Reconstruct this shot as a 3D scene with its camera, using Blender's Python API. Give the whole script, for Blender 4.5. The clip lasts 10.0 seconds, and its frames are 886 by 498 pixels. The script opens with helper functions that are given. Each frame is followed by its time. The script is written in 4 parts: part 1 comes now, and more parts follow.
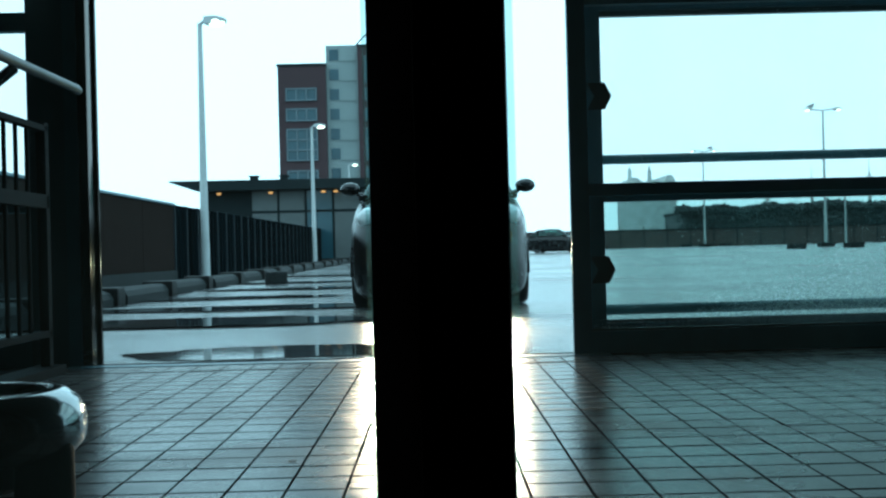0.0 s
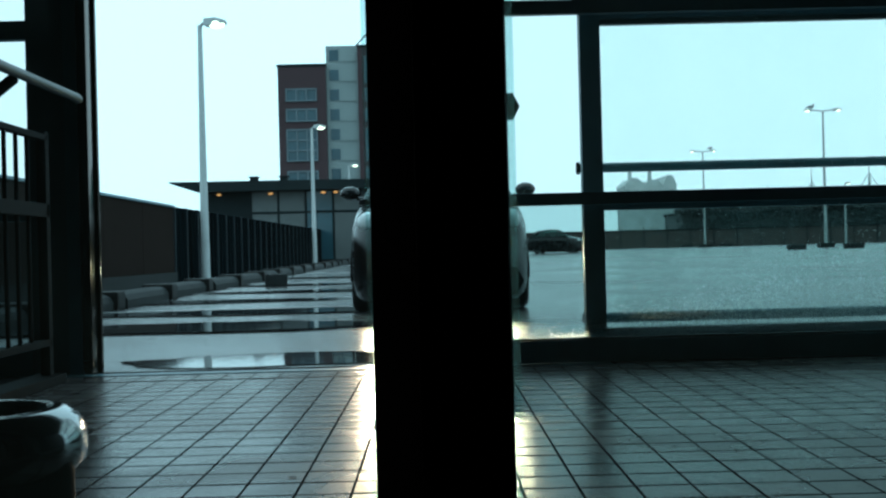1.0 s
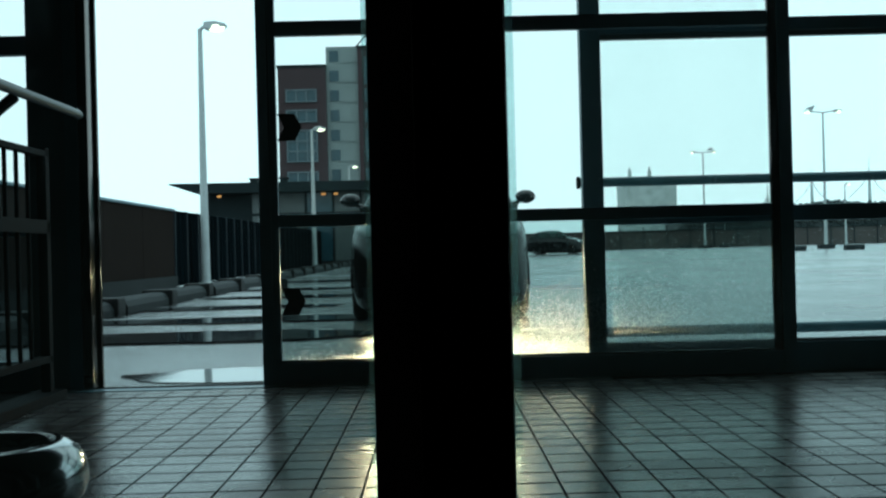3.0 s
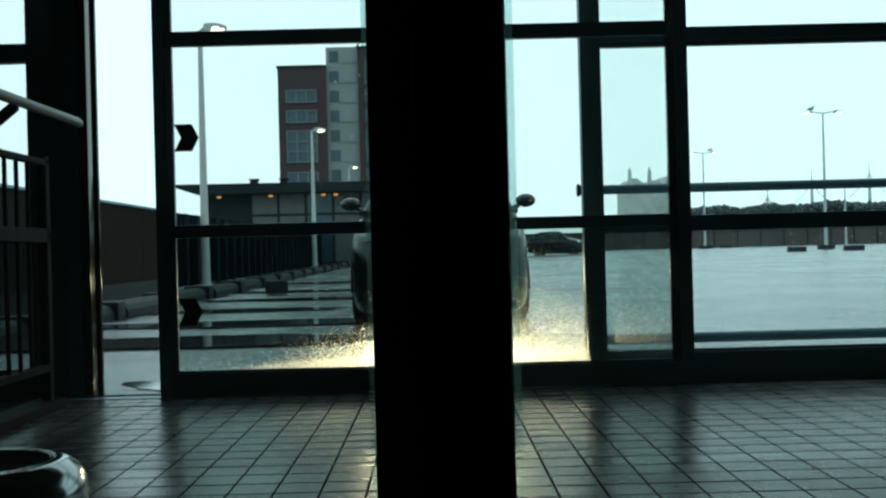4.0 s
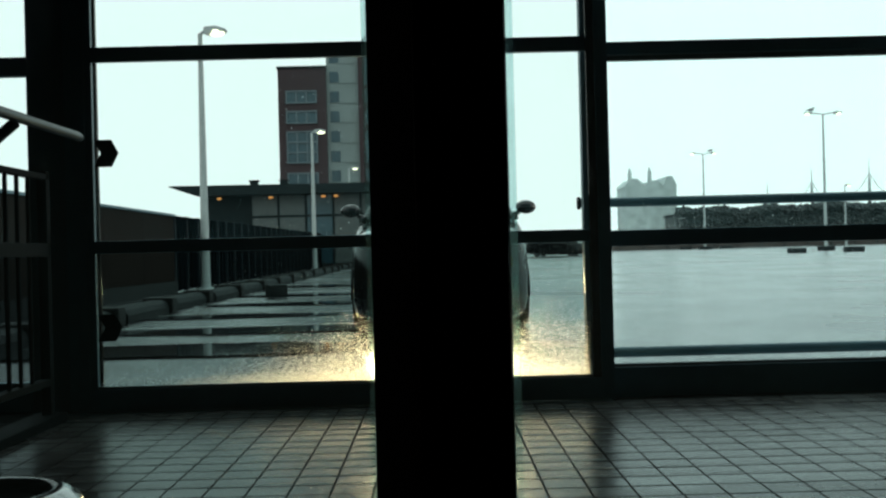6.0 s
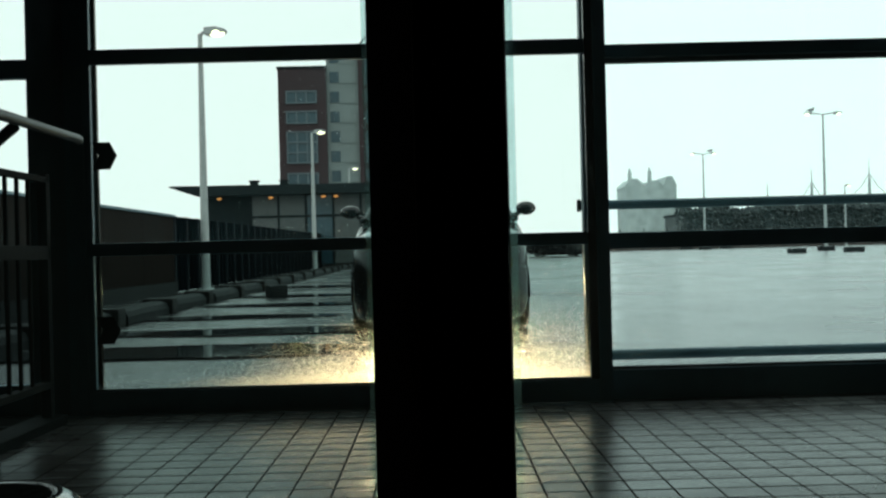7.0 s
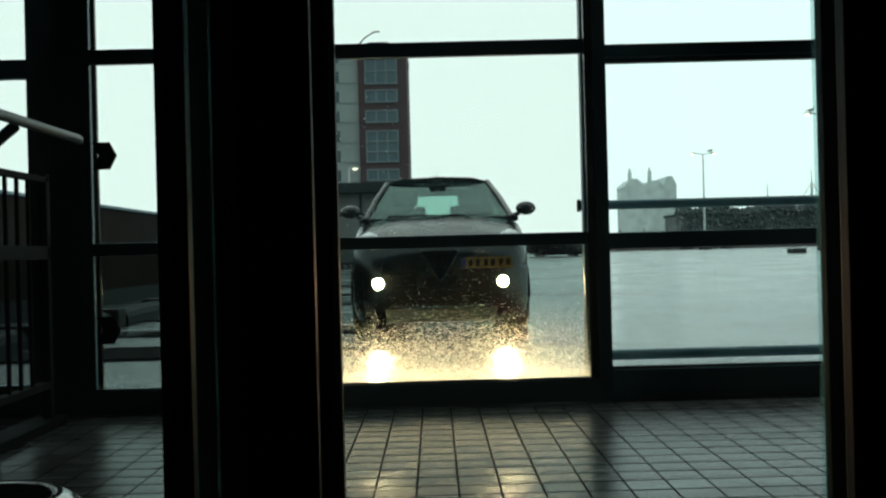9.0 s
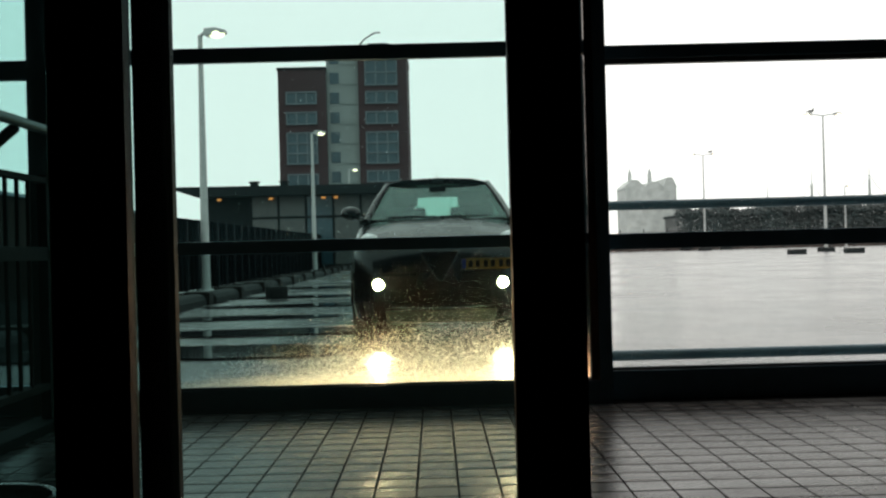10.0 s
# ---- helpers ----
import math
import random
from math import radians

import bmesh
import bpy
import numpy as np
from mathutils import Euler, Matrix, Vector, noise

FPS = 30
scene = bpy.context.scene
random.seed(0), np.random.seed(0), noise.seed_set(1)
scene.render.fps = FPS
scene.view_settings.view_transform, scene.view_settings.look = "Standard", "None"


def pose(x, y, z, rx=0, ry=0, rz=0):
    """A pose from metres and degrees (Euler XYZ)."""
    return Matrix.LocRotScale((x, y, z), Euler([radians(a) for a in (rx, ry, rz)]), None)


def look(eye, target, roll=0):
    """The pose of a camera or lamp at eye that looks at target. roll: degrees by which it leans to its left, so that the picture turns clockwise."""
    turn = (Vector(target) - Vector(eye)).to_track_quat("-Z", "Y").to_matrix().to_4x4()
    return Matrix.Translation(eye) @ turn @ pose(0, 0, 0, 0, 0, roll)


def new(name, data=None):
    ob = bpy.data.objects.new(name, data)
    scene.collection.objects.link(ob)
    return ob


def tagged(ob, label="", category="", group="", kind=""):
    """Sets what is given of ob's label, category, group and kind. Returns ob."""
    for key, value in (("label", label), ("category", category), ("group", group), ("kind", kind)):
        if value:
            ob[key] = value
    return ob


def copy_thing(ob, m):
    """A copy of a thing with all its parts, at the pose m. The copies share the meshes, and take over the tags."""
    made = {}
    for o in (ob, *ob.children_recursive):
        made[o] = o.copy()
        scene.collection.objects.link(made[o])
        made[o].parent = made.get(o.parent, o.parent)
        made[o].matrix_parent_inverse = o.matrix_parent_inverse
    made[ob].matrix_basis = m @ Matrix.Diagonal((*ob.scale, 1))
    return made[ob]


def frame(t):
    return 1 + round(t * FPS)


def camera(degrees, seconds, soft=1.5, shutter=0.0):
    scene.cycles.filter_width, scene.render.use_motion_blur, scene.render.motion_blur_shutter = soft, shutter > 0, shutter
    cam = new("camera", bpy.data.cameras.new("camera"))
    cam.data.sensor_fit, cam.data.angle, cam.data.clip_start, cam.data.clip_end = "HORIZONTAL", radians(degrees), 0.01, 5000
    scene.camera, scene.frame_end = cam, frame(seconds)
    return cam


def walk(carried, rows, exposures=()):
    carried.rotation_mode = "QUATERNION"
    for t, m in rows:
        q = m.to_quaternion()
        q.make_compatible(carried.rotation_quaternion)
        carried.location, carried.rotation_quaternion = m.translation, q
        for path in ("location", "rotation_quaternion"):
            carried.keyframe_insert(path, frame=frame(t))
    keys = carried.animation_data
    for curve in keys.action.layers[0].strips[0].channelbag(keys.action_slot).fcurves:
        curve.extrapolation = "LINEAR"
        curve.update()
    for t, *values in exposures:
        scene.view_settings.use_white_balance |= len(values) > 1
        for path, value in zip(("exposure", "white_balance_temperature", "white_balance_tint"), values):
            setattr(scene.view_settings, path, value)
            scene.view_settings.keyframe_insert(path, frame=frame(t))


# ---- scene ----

FOV = 45.24
EYE_Z = 0.849
cam = camera(FOV, 10.0, soft=2.3)
# how far the lift still has to rise, second by second
RISE = [(0.0, 0.2626), (0.5, 0.2385), (1.0, 0.2166), (1.5, 0.1970), (2.0, 0.1756), (2.5, 0.1543), (3.2, 0.1235), (4.0, 0.0886),
        (4.5, 0.0690), (5.0, 0.0492), (5.5, 0.0296), (5.9, 0.0165), (6.3, 0.0065), (6.7, 0.0012), (7.0, 0.0), (9.6, 0.0)]


def eye(z, tilt):
    return Matrix.Translation((0, 0, z)) @ Matrix.Rotation(radians(-0.446), 4, "Z") @ Matrix.Rotation(radians(90 + tilt), 4, "X") @ Matrix.Rotation(radians(-1.449), 4, "Z")


walk(cam, [(t, eye(EYE_Z - d, 0.150)) for t, d in RISE] + [(10.0, eye(EYE_Z, 0.205))],
     exposures=[(0.0, 0.06, 5250, 5), (0.7, -0.24, 5400, 7), (1.2, -0.30, 5500, 8), (2.5, -0.30, 5800, 10), (4.5, -0.31, 6250, 13), (7.5, -0.32, 6900, 19), (9.0, -0.38, 6900, 17), (10.0, -0.46, 6800, 14)])

# ---- light: an overcast, rainy sky ----
world = bpy.data.worlds.new("overcast_sky")
scene.world = world
world.use_nodes = True
wn, wl = world.node_tree.nodes, world.node_tree.links
sky = wn.new("ShaderNodeTexSky")
sky.sky_type, sky.sun_disc, sky.sun_elevation, sky.sun_rotation = "NISHITA", False, radians(40), radians(200)
sky.air_density, sky.dust_density = 1.0, 6.0
SKY_STRENGTH = 0.10
cloud = wn.new("ShaderNodeMix")
cloud.data_type = "RGBA"
cloud.inputs[0].default_value = 0.93
cloud.inputs[7].default_value = (22.2, 22.0, 21.6, 1)
wl.new(sky.outputs[0], cloud.inputs[6])
wl.new(cloud.outputs[2], wn["Background"].inputs[0])
wn["Background"].inputs[1].default_value = SKY_STRENGTH

sun = new("sun", bpy.data.lights.new("sun", "SUN"))
sun.data.energy, sun.data.angle, sun.data.color = 0.5, radians(25), (1.0, 0.97, 0.93)
sun.matrix_world = look((0, 0, 30), (4, -18, 0))


# ---- materials ----
BASE_DIM = 0.78  # darkens every base colour so that the sky outshines the scene


def mat(name, color, rough=0.5, metal=0.0, spread=0.15, scale=8.0, bump=0.0, bump_scale=60.0, spec=0.5, island=0.0, coat=0.0, rough_spread=0.0, ripple=1.0, relief=0.01):
    """A surface whose colour varies at two scales, with fine relief."""
    m = bpy.data.materials.new(name)
    m.use_nodes = True
    n, l = m.node_tree.nodes, m.node_tree.links
    b = n["Principled BSDF"]
    b.inputs["Roughness"].default_value, b.inputs["Metallic"].default_value = rough, metal
    b.inputs["Specular IOR Level"].default_value = 0.82 * spec
    b.inputs["Coat Weight"].default_value = coat
    at = n.new("ShaderNodeTexCoord")
    big, small = n.new("ShaderNodeTexNoise"), n.new("ShaderNodeTexNoise")
    big.inputs["Scale"].default_value, small.inputs["Scale"].default_value = scale * 0.25, scale * 3
    big.inputs["Detail"].default_value = small.inputs["Detail"].default_value = 4
    add = n.new("ShaderNodeMath")
    add.operation = "ADD"
    for t, k in ((big, 0), (small, 1)):
        l.new(at.outputs["Object"], t.inputs["Vector"])
        l.new(t.outputs["Fac"], add.inputs[k])
    span = n.new("ShaderNodeMapRange")
    span.inputs["From Min"].default_value, span.inputs["From Max"].default_value = 0.6, 1.4
    span.inputs["To Min"].default_value, span.inputs["To Max"].default_value = 1 - spread, 1 + spread
    l.new(add.outputs[0], span.inputs["Value"])
    value = span.outputs[0]
    if island:
        info = n.new("ShaderNodeObjectInfo")
        geo = n.new("ShaderNodeNewGeometry")
        both = n.new("ShaderNodeMath")
        both.operation = "ADD"
        l.new(info.outputs["Random"], both.inputs[0])
        l.new(geo.outputs["Random Per Island"], both.inputs[1])
        wrap = n.new("ShaderNodeMath")
        wrap.operation = "FRACT"
        l.new(both.outputs[0], wrap.inputs[0])
        rng = n.new("ShaderNodeMapRange")
        rng.inputs["To Min"].default_value, rng.inputs["To Max"].default_value = 1 - island, 1 + island
        l.new(wrap.outputs[0], rng.inputs["Value"])
        mul = n.new("ShaderNodeMath")
        mul.operation = "MULTIPLY"
        l.new(value, mul.inputs[0])
        l.new(rng.outputs[0], mul.inputs[1])
        value = mul.outputs[0]
    tone = n.new("ShaderNodeVectorMath")
    tone.operation = "SCALE"
    tone.inputs[0].default_value = [BASE_DIM * c for c in color]
    l.new(value, tone.inputs["Scale"])
    l.new(tone.outputs[0], b.inputs["Base Color"])
    if rough_spread:
        rr = n.new("ShaderNodeMapRange")
        rr.inputs["From Min"].default_value, rr.inputs["From Max"].default_value = 0.4, 0.62
        rr.inputs["To Min"].default_value, rr.inputs["To Max"].default_value = max(0.02, rough - rough_spread), rough + rough_spread
        l.new(big.outputs["Fac"], rr.inputs["Value"])
        l.new(rr.outputs[0], b.inputs["Roughness"])
    if bump:
        grain = n.new("ShaderNodeTexNoise")
        grain.inputs["Scale"].default_value, grain.inputs["Detail"].default_value = bump_scale, 5
        stretch = n.new("ShaderNodeMapping")
        stretch.inputs["Scale"].default_value = (ripple, 1, 1)
        l.new(at.outputs["Object"], stretch.inputs["Vector"])
        l.new(stretch.outputs[0], grain.inputs["Vector"])
        bp = n.new("ShaderNodeBump")
        bp.inputs["Strength"].default_value, bp.inputs["Distance"].default_value = bump, relief
        l.new(grain.outputs["Fac"], bp.inputs["Height"])
        l.new(bp.outputs[0], b.inputs["Normal"])
    return m


def glow(name, color, strength):
    m = bpy.data.materials.new(name)
    m.use_nodes = True
    b = m.node_tree.nodes["Principled BSDF"]
    b.inputs["Base Color"].default_value = (*color, 1)
    b.inputs["Emission Color"].default_value = (*color, 1)
    b.inputs["Emission Strength"].default_value = strength
    return m


def pane_glass(name, tint, gloss=0.04, film=0.0, rim=0.85, shine_color=(0.8, 0.8, 0.8)):
    """Clear sheet glass: tinted see-through, gloss by the angle, and a thin wet film whose cyan stands in for veiling
    glare.
    """
    m = bpy.data.materials.new(name)
    m.use_nodes = True
    n, l = m.node_tree.nodes, m.node_tree.links
    n.remove(n["Principled BSDF"])
    clear, shine = n.new("ShaderNodeBsdfTransparent"), n.new("ShaderNodeBsdfGlossy")
    clear.inputs[0].default_value = (*tint, 1)
    shine.inputs["Roughness"].default_value = 0.02
    shine.inputs[0].default_value = (*shine_color, 1)
    edge = n.new("ShaderNodeLayerWeight")
    edge.inputs[0].default_value = 0.5
    power, fres = n.new("ShaderNodeMath"), n.new("ShaderNodeMath")
    power.operation, fres.operation = "POWER", "MULTIPLY_ADD"
    power.inputs[1].default_value, fres.inputs[1].default_value, fres.inputs[2].default_value = 5.0, rim, gloss
    l.new(edge.outputs["Facing"], power.inputs[0])
    l.new(power.outputs[0], fres.inputs[0])
    mix = n.new("ShaderNodeMixShader")
    l.new(fres.outputs[0], mix.inputs[0])
    l.new(clear.outputs[0], mix.inputs[1])
    l.new(shine.outputs[0], mix.inputs[2])
    out = mix.outputs[0]
    if film:
        haze = n.new("ShaderNodeBsdfTranslucent")
        haze.inputs[0].default_value = (0.40, 0.82, 0.86, 1)
        at, tex = n.new("ShaderNodeTexCoord"), n.new("ShaderNodeTexNoise")
        tex.inputs["Scale"].default_value, tex.inputs["Detail"].default_value = 3.0, 8
        l.new(at.outputs["Object"], tex.inputs["Vector"])
        rng = n.new("ShaderNodeMapRange")
        rng.inputs["From Min"].default_value, rng.inputs["From Max"].default_value = 0.3, 0.75
        rng.inputs["To Max"].default_value = film
        l.new(tex.outputs["Fac"], rng.inputs["Value"])
        over = n.new("ShaderNodeMixShader")
        l.new(rng.outputs[0], over.inputs[0])
        l.new(out, over.inputs[1])
        l.new(haze.outputs[0], over.inputs[2])
        out = over.outputs[0]
    l.new(out, n["Material Output"].inputs[0])
    return m


def drop_water(name):
    """Rain beads: they pass on light from behind, and shine."""
    m = bpy.data.materials.new(name)
    m.use_nodes = True
    n, l = m.node_tree.nodes, m.node_tree.links
    n.remove(n["Principled BSDF"])
    a, c = n.new("ShaderNodeBsdfRefraction"), n.new("ShaderNodeBsdfTransparent")
    a.inputs["IOR"].default_value = 1.42
    b = n.new("ShaderNodeBsdfGlossy")
    b.inputs["Roughness"].default_value = 0.05
    blur = n.new("ShaderNodeMapRange")
    blur.inputs["To Min"].default_value, blur.inputs["To Max"].default_value = 0.48, 0.80
    m1, m2 = n.new("ShaderNodeMixShader"), n.new("ShaderNodeMixShader")
    m1.inputs[0].default_value = 0.04
    geo, rng = n.new("ShaderNodeNewGeometry"), n.new("ShaderNodeMapRange")
    rng.inputs["To Min"].default_value, rng.inputs["To Max"].default_value = 0.0, 0.62
    l.new(geo.outputs["Random Per Island"], rng.inputs["Value"])
    l.new(rng.outputs[0], m2.inputs[0])
    l.new(geo.outputs["Random Per Island"], blur.inputs["Value"])
    l.new(blur.outputs[0], a.inputs["Roughness"])
    l.new(a.outputs[0], m1.inputs[1])
    l.new(b.outputs[0], m1.inputs[2])
    l.new(m1.outputs[0], m2.inputs[1])
    l.new(c.outputs[0], m2.inputs[2])
    l.new(m2.outputs[0], n["Material Output"].inputs[0])
    return m


TILE = mat("wet_quarry_tile", (0.080, 0.075, 0.073), 0.24, spread=0.35, scale=5, bump=0.12, bump_scale=90, island=0.28, rough_spread=0.09, spec=0.19)
GROUT = mat("dark_grout", (0.015, 0.015, 0.015), 0.95, scale=20, spec=0.0)
FRAME = mat("dark_green_aluminium", (0.10, 0.20, 0.25), 0.42, spread=0.2, scale=4, bump=0.04)
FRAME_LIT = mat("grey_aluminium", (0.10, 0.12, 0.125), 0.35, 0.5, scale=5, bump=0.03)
POLISHED = mat("polished_steel", (0.075, 0.052, 0.042), 0.11, 1.0, scale=6, bump=0.015)
RAIL = mat("dull_steel_tube", (0.09, 0.10, 0.105), 0.4, 0.8, scale=6, bump=0.03)
CHROME = mat("worn_chrome", (0.33, 0.35, 0.36), 0.13, 1.0, spread=0.1, scale=6, bump=0.02)
BLACK = mat("black_steel", (0.008, 0.009, 0.010), 0.65, spread=0.25, scale=10, bump=0.05, spec=0.06)
LIFT_BLACK = mat("black_lift_panel", (0.006, 0.006, 0.006), 0.6, spread=0.2, scale=6, spec=0.15)
PANEL_GREY = mat("grey_wall_panel", (0.10, 0.165, 0.19), 0.55, spread=0.15, scale=2, bump=0.05)
DARK_WALL = mat("dark_lobby_paint", (0.025, 0.03, 0.033), 0.7, spread=0.2, scale=2, bump=0.05)
CEILING = mat("dark_ceiling_board", (0.08, 0.09, 0.09), 0.8, scale=2)
RUBBER = mat("black_rubber", (0.012, 0.012, 0.012), 0.6, scale=15, bump=0.2, spec=0.12)
GLASS = pane_glass("wet_door_glass", (0.855, 0.84, 0.81), film=0.014)
# tint deepened to darken the ground seen through the low pane
LOW_GLASS = pane_glass("tinted_low_door_glass", (0.46, 0.545, 0.52), film=0.0)
# deep tint added to darken what shows through the low side pane
SIDE_GLASS = pane_glass("dimmed_side_glass", (0.33, 0.38, 0.38), film=0.0)
FIXED_GLASS = pane_glass("wet_fixed_glass", (0.91, 0.96, 0.945), film=0.035)
LIFT_GLASS = pane_glass("green_lift_glass", (0.765, 0.915, 0.91), film=0.009)
LIFT_EDGE = pane_glass("glass_edge_strip", (0.66, 0.84, 0.84), gloss=0.06, film=0.30)
LITTER = mat("rotted_leaf", (0.022, 0.016, 0.010), 0.5, scale=60, bump=0.1)
WATER = drop_water("rain_bead")
ASPHALT = mat("wet_deck", (0.070, 0.073, 0.075), 0.22, spread=0.3, scale=1.2, bump=0.42, bump_scale=14, rough_spread=0.06, ripple=0.07, spec=0.38, relief=0.036)
APRON = mat("wet_pale_concrete", (0.18, 0.19, 0.195), 0.20, spread=0.25, scale=1.5, bump=1.0, bump_scale=14, rough_spread=0.05, ripple=0.06, spec=0.55, relief=0.042)
PUDDLE = mat("still_water", (0.03, 0.035, 0.038), 0.05, spread=0.1, scale=1, bump=0.03, bump_scale=12)
PAINT = mat("worn_white_road_paint", (0.22, 0.23, 0.23), 0.3, spread=0.3, scale=8, bump=0.1)
CONCRETE = mat("wet_concrete", (0.021, 0.024, 0.025), 0.6, spread=0.25, scale=3, bump=0.25, bump_scale=30, spec=0.06)
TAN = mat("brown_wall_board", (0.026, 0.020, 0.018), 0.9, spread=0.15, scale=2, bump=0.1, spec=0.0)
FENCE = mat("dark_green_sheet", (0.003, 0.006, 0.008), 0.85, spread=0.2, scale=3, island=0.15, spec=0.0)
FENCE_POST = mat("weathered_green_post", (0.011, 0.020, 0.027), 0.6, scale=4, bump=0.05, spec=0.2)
ZINC = mat("galvanised_steel", (0.52, 0.55, 0.55), 0.5, 0.1, scale=6)
BRICK = mat("dark_red_brick", (0.054, 0.028, 0.033), 0.8, spread=0.2, scale=1.2, bump=0.2, bump_scale=6)
PALE = mat("pale_render", (0.27, 0.32, 0.32), 0.7, spread=0.1, scale=0.8)
PARAPET = mat("brown_brick_parapet", (0.075, 0.057, 0.052), 0.8, spread=0.3, scale=1.5, bump=0.2, bump_scale=8)
WINDOW = mat("far_window_glass", (0.035, 0.085, 0.110), 0.12, spread=0.3, scale=0.3, spec=0.4)
# the pavilion panes' lit look is put into this pale colour
LIT_PANE = mat("lit_far_pane", (0.10, 0.115, 0.115), 0.4, spread=0.2, scale=1)
WHITE = mat("white_window_frame", (0.125, 0.165, 0.19), 0.5, scale=3)
ROOFING = mat("dark_roofing", (0.014, 0.021, 0.023), 0.7, scale=2, spec=0.1)
LEAF = mat("misty_foliage", (0.058, 0.07, 0.07), 0.8, spread=0.3, scale=0.6)
LOW_BUILDING = mat("dark_grey_cladding", (0.07, 0.08, 0.08), 0.7, spread=0.25, scale=0.4)
# the haze of distance is put into this pale base colour
HAZE_PALE = mat("haze_paled_stone", (0.56, 0.61, 0.60), 0.9, spread=0.35, scale=0.25)
CAR_PAINT = mat("black_car_paint", (0.005, 0.006, 0.007), 0.20, 0.0, spread=0.2, scale=14, bump=0.10, bump_scale=150, spec=0.5, rough_spread=0.12)
# stands for the bumper's underside: light off the ground is put into its colour
SPOILER = mat("lit_wet_grey_plastic", (0.10, 0.095, 0.08), 0.35, spread=0.25, scale=8, bump=0.1)
REAR_GLASS = pane_glass("car_rear_glass", (0.66, 0.86, 0.80), gloss=0.02, rim=0.3)
CAR_GLASS = pane_glass("car_glass", (0.30, 0.47, 0.43), gloss=0.055, rim=0.3, shine_color=(0.50, 0.70, 0.66))
TYRE = mat("tyre_rubber", (0.015, 0.015, 0.015), 0.7, scale=20, bump=0.3)
PLATE = mat("yellow_plate", (0.26, 0.12, 0.015), 0.45, scale=20)
BLUE = mat("blue_band", (0.02, 0.05, 0.25), 0.4, scale=20)
LENS = mat("headlamp_lens", (0.75, 0.78, 0.78), 0.1, 0.0, spread=0.1, scale=20, coat=1.0)
FEATHER = mat("grey_feathers", (0.25, 0.25, 0.25), 0.8, scale=30)
HEADLIGHT = glow("lit_headlight", (1.0, 0.72, 0.40), 190)
LAMP_GLOW = glow("lit_street_lamp", (1.0, 0.80, 0.55), 5.5)
AMBER = glow("amber_lamp", (1.0, 0.36, 0.10), 1.3)


# ---- building blocks ----
def box(bm, x0, y0, z0, x1, y1, z1, bevel=0.0):
    """A block between two corners, with bevelled edges."""
    made = bmesh.ops.create_cube(bm, size=1)["verts"]
    for v in made:
        v.co = Vector(((x0 + x1) / 2 + v.co.x * (x1 - x0), (y0 + y1) / 2 + v.co.y * (y1 - y0), (z0 + z1) / 2 + v.co.z * (z1 - z0)))
    if bevel:
        bmesh.ops.bevel(bm, geom=list({e for v in made for e in v.link_edges}), offset=bevel, segments=2, affect="EDGES", profile=0.7)
    return bm


def blocks(*rows, bevel=0.0):
    bm = bmesh.new()
    for r in rows:
        box(bm, *r, bevel=bevel)
    return bm


def rod(bm, a, b, r, r2=None, sides=16, caps=True):
    """A round bar from a to b."""
    a, b = Vector(a), Vector(b)
    m = Matrix.Translation((a + b) / 2) @ (b - a).to_track_quat("Z", "Y").to_matrix().to_4x4()
    bmesh.ops.create_cone(bm, cap_ends=caps, segments=sides, radius1=r, radius2=r if r2 is None else r2, depth=(b - a).length, matrix=m)
    return bm


def rods(*rows, sides=16):
    bm = bmesh.new()
    for r in rows:
        rod(bm, *r, sides=sides)
    return bm


def tube(path, r, sides=14, closed=False):
    """A round tube bent along a path."""
    bm, rings = bmesh.new(), []
    path = [Vector(q) for q in path]
    count = len(path)
    for i, q in enumerate(path):
        a, b = path[(i - 1) % count if closed else max(i - 1, 0)], path[(i + 1) % count if closed else min(i + 1, count - 1)]
        turn = (b - a).to_track_quat("Z", "Y").to_matrix()
        rings.append([bm.verts.new(q + turn @ Vector((r * math.cos(k * math.tau / sides), r * math.sin(k * math.tau / sides), 0))) for k in range(sides)])
    for i in range(count if closed else count - 1):
        for k in range(sides):
            bm.faces.new((rings[i][k], rings[i][(k + 1) % sides], rings[(i + 1) % count][(k + 1) % sides], rings[(i + 1) % count][k]))
    if not closed:
        bm.faces.new(rings[0][::-1])
        bm.faces.new(rings[-1])
    bmesh.ops.recalc_face_normals(bm, faces=bm.faces)
    return bm


def turned(profile, sides=32):
    """A body of revolution about z from (radius, height) pairs."""
    bm, rings = bmesh.new(), []
    for r, z in profile:
        rings.append([bm.verts.new((max(r, 0.0005) * math.cos(k * math.tau / sides), max(r, 0.0005) * math.sin(k * math.tau / sides), z)) for k in range(sides)])
    for a, b in zip(rings, rings[1:]):
        for k in range(sides):
            bm.faces.new((a[k], a[(k + 1) % sides], b[(k + 1) % sides], b[k]))
    bmesh.ops.recalc_face_normals(bm, faces=bm.faces)
    return bm


def prism(points, depth_from, depth_to):
    """An outline in x and z, drawn out along y."""
    bm = bmesh.new()
    a = [bm.verts.new((x, depth_from, z)) for x, z in points]
    b = [bm.verts.new((x, depth_to, z)) for x, z in points]
    bm.faces.new(a)
    bm.faces.new(b[::-1])
    for i in range(len(a)):
        j = (i + 1) % len(a)
        bm.faces.new((a[i], b[i], b[j], a[j]))
    bmesh.ops.recalc_face_normals(bm, faces=bm.faces)
    return bm


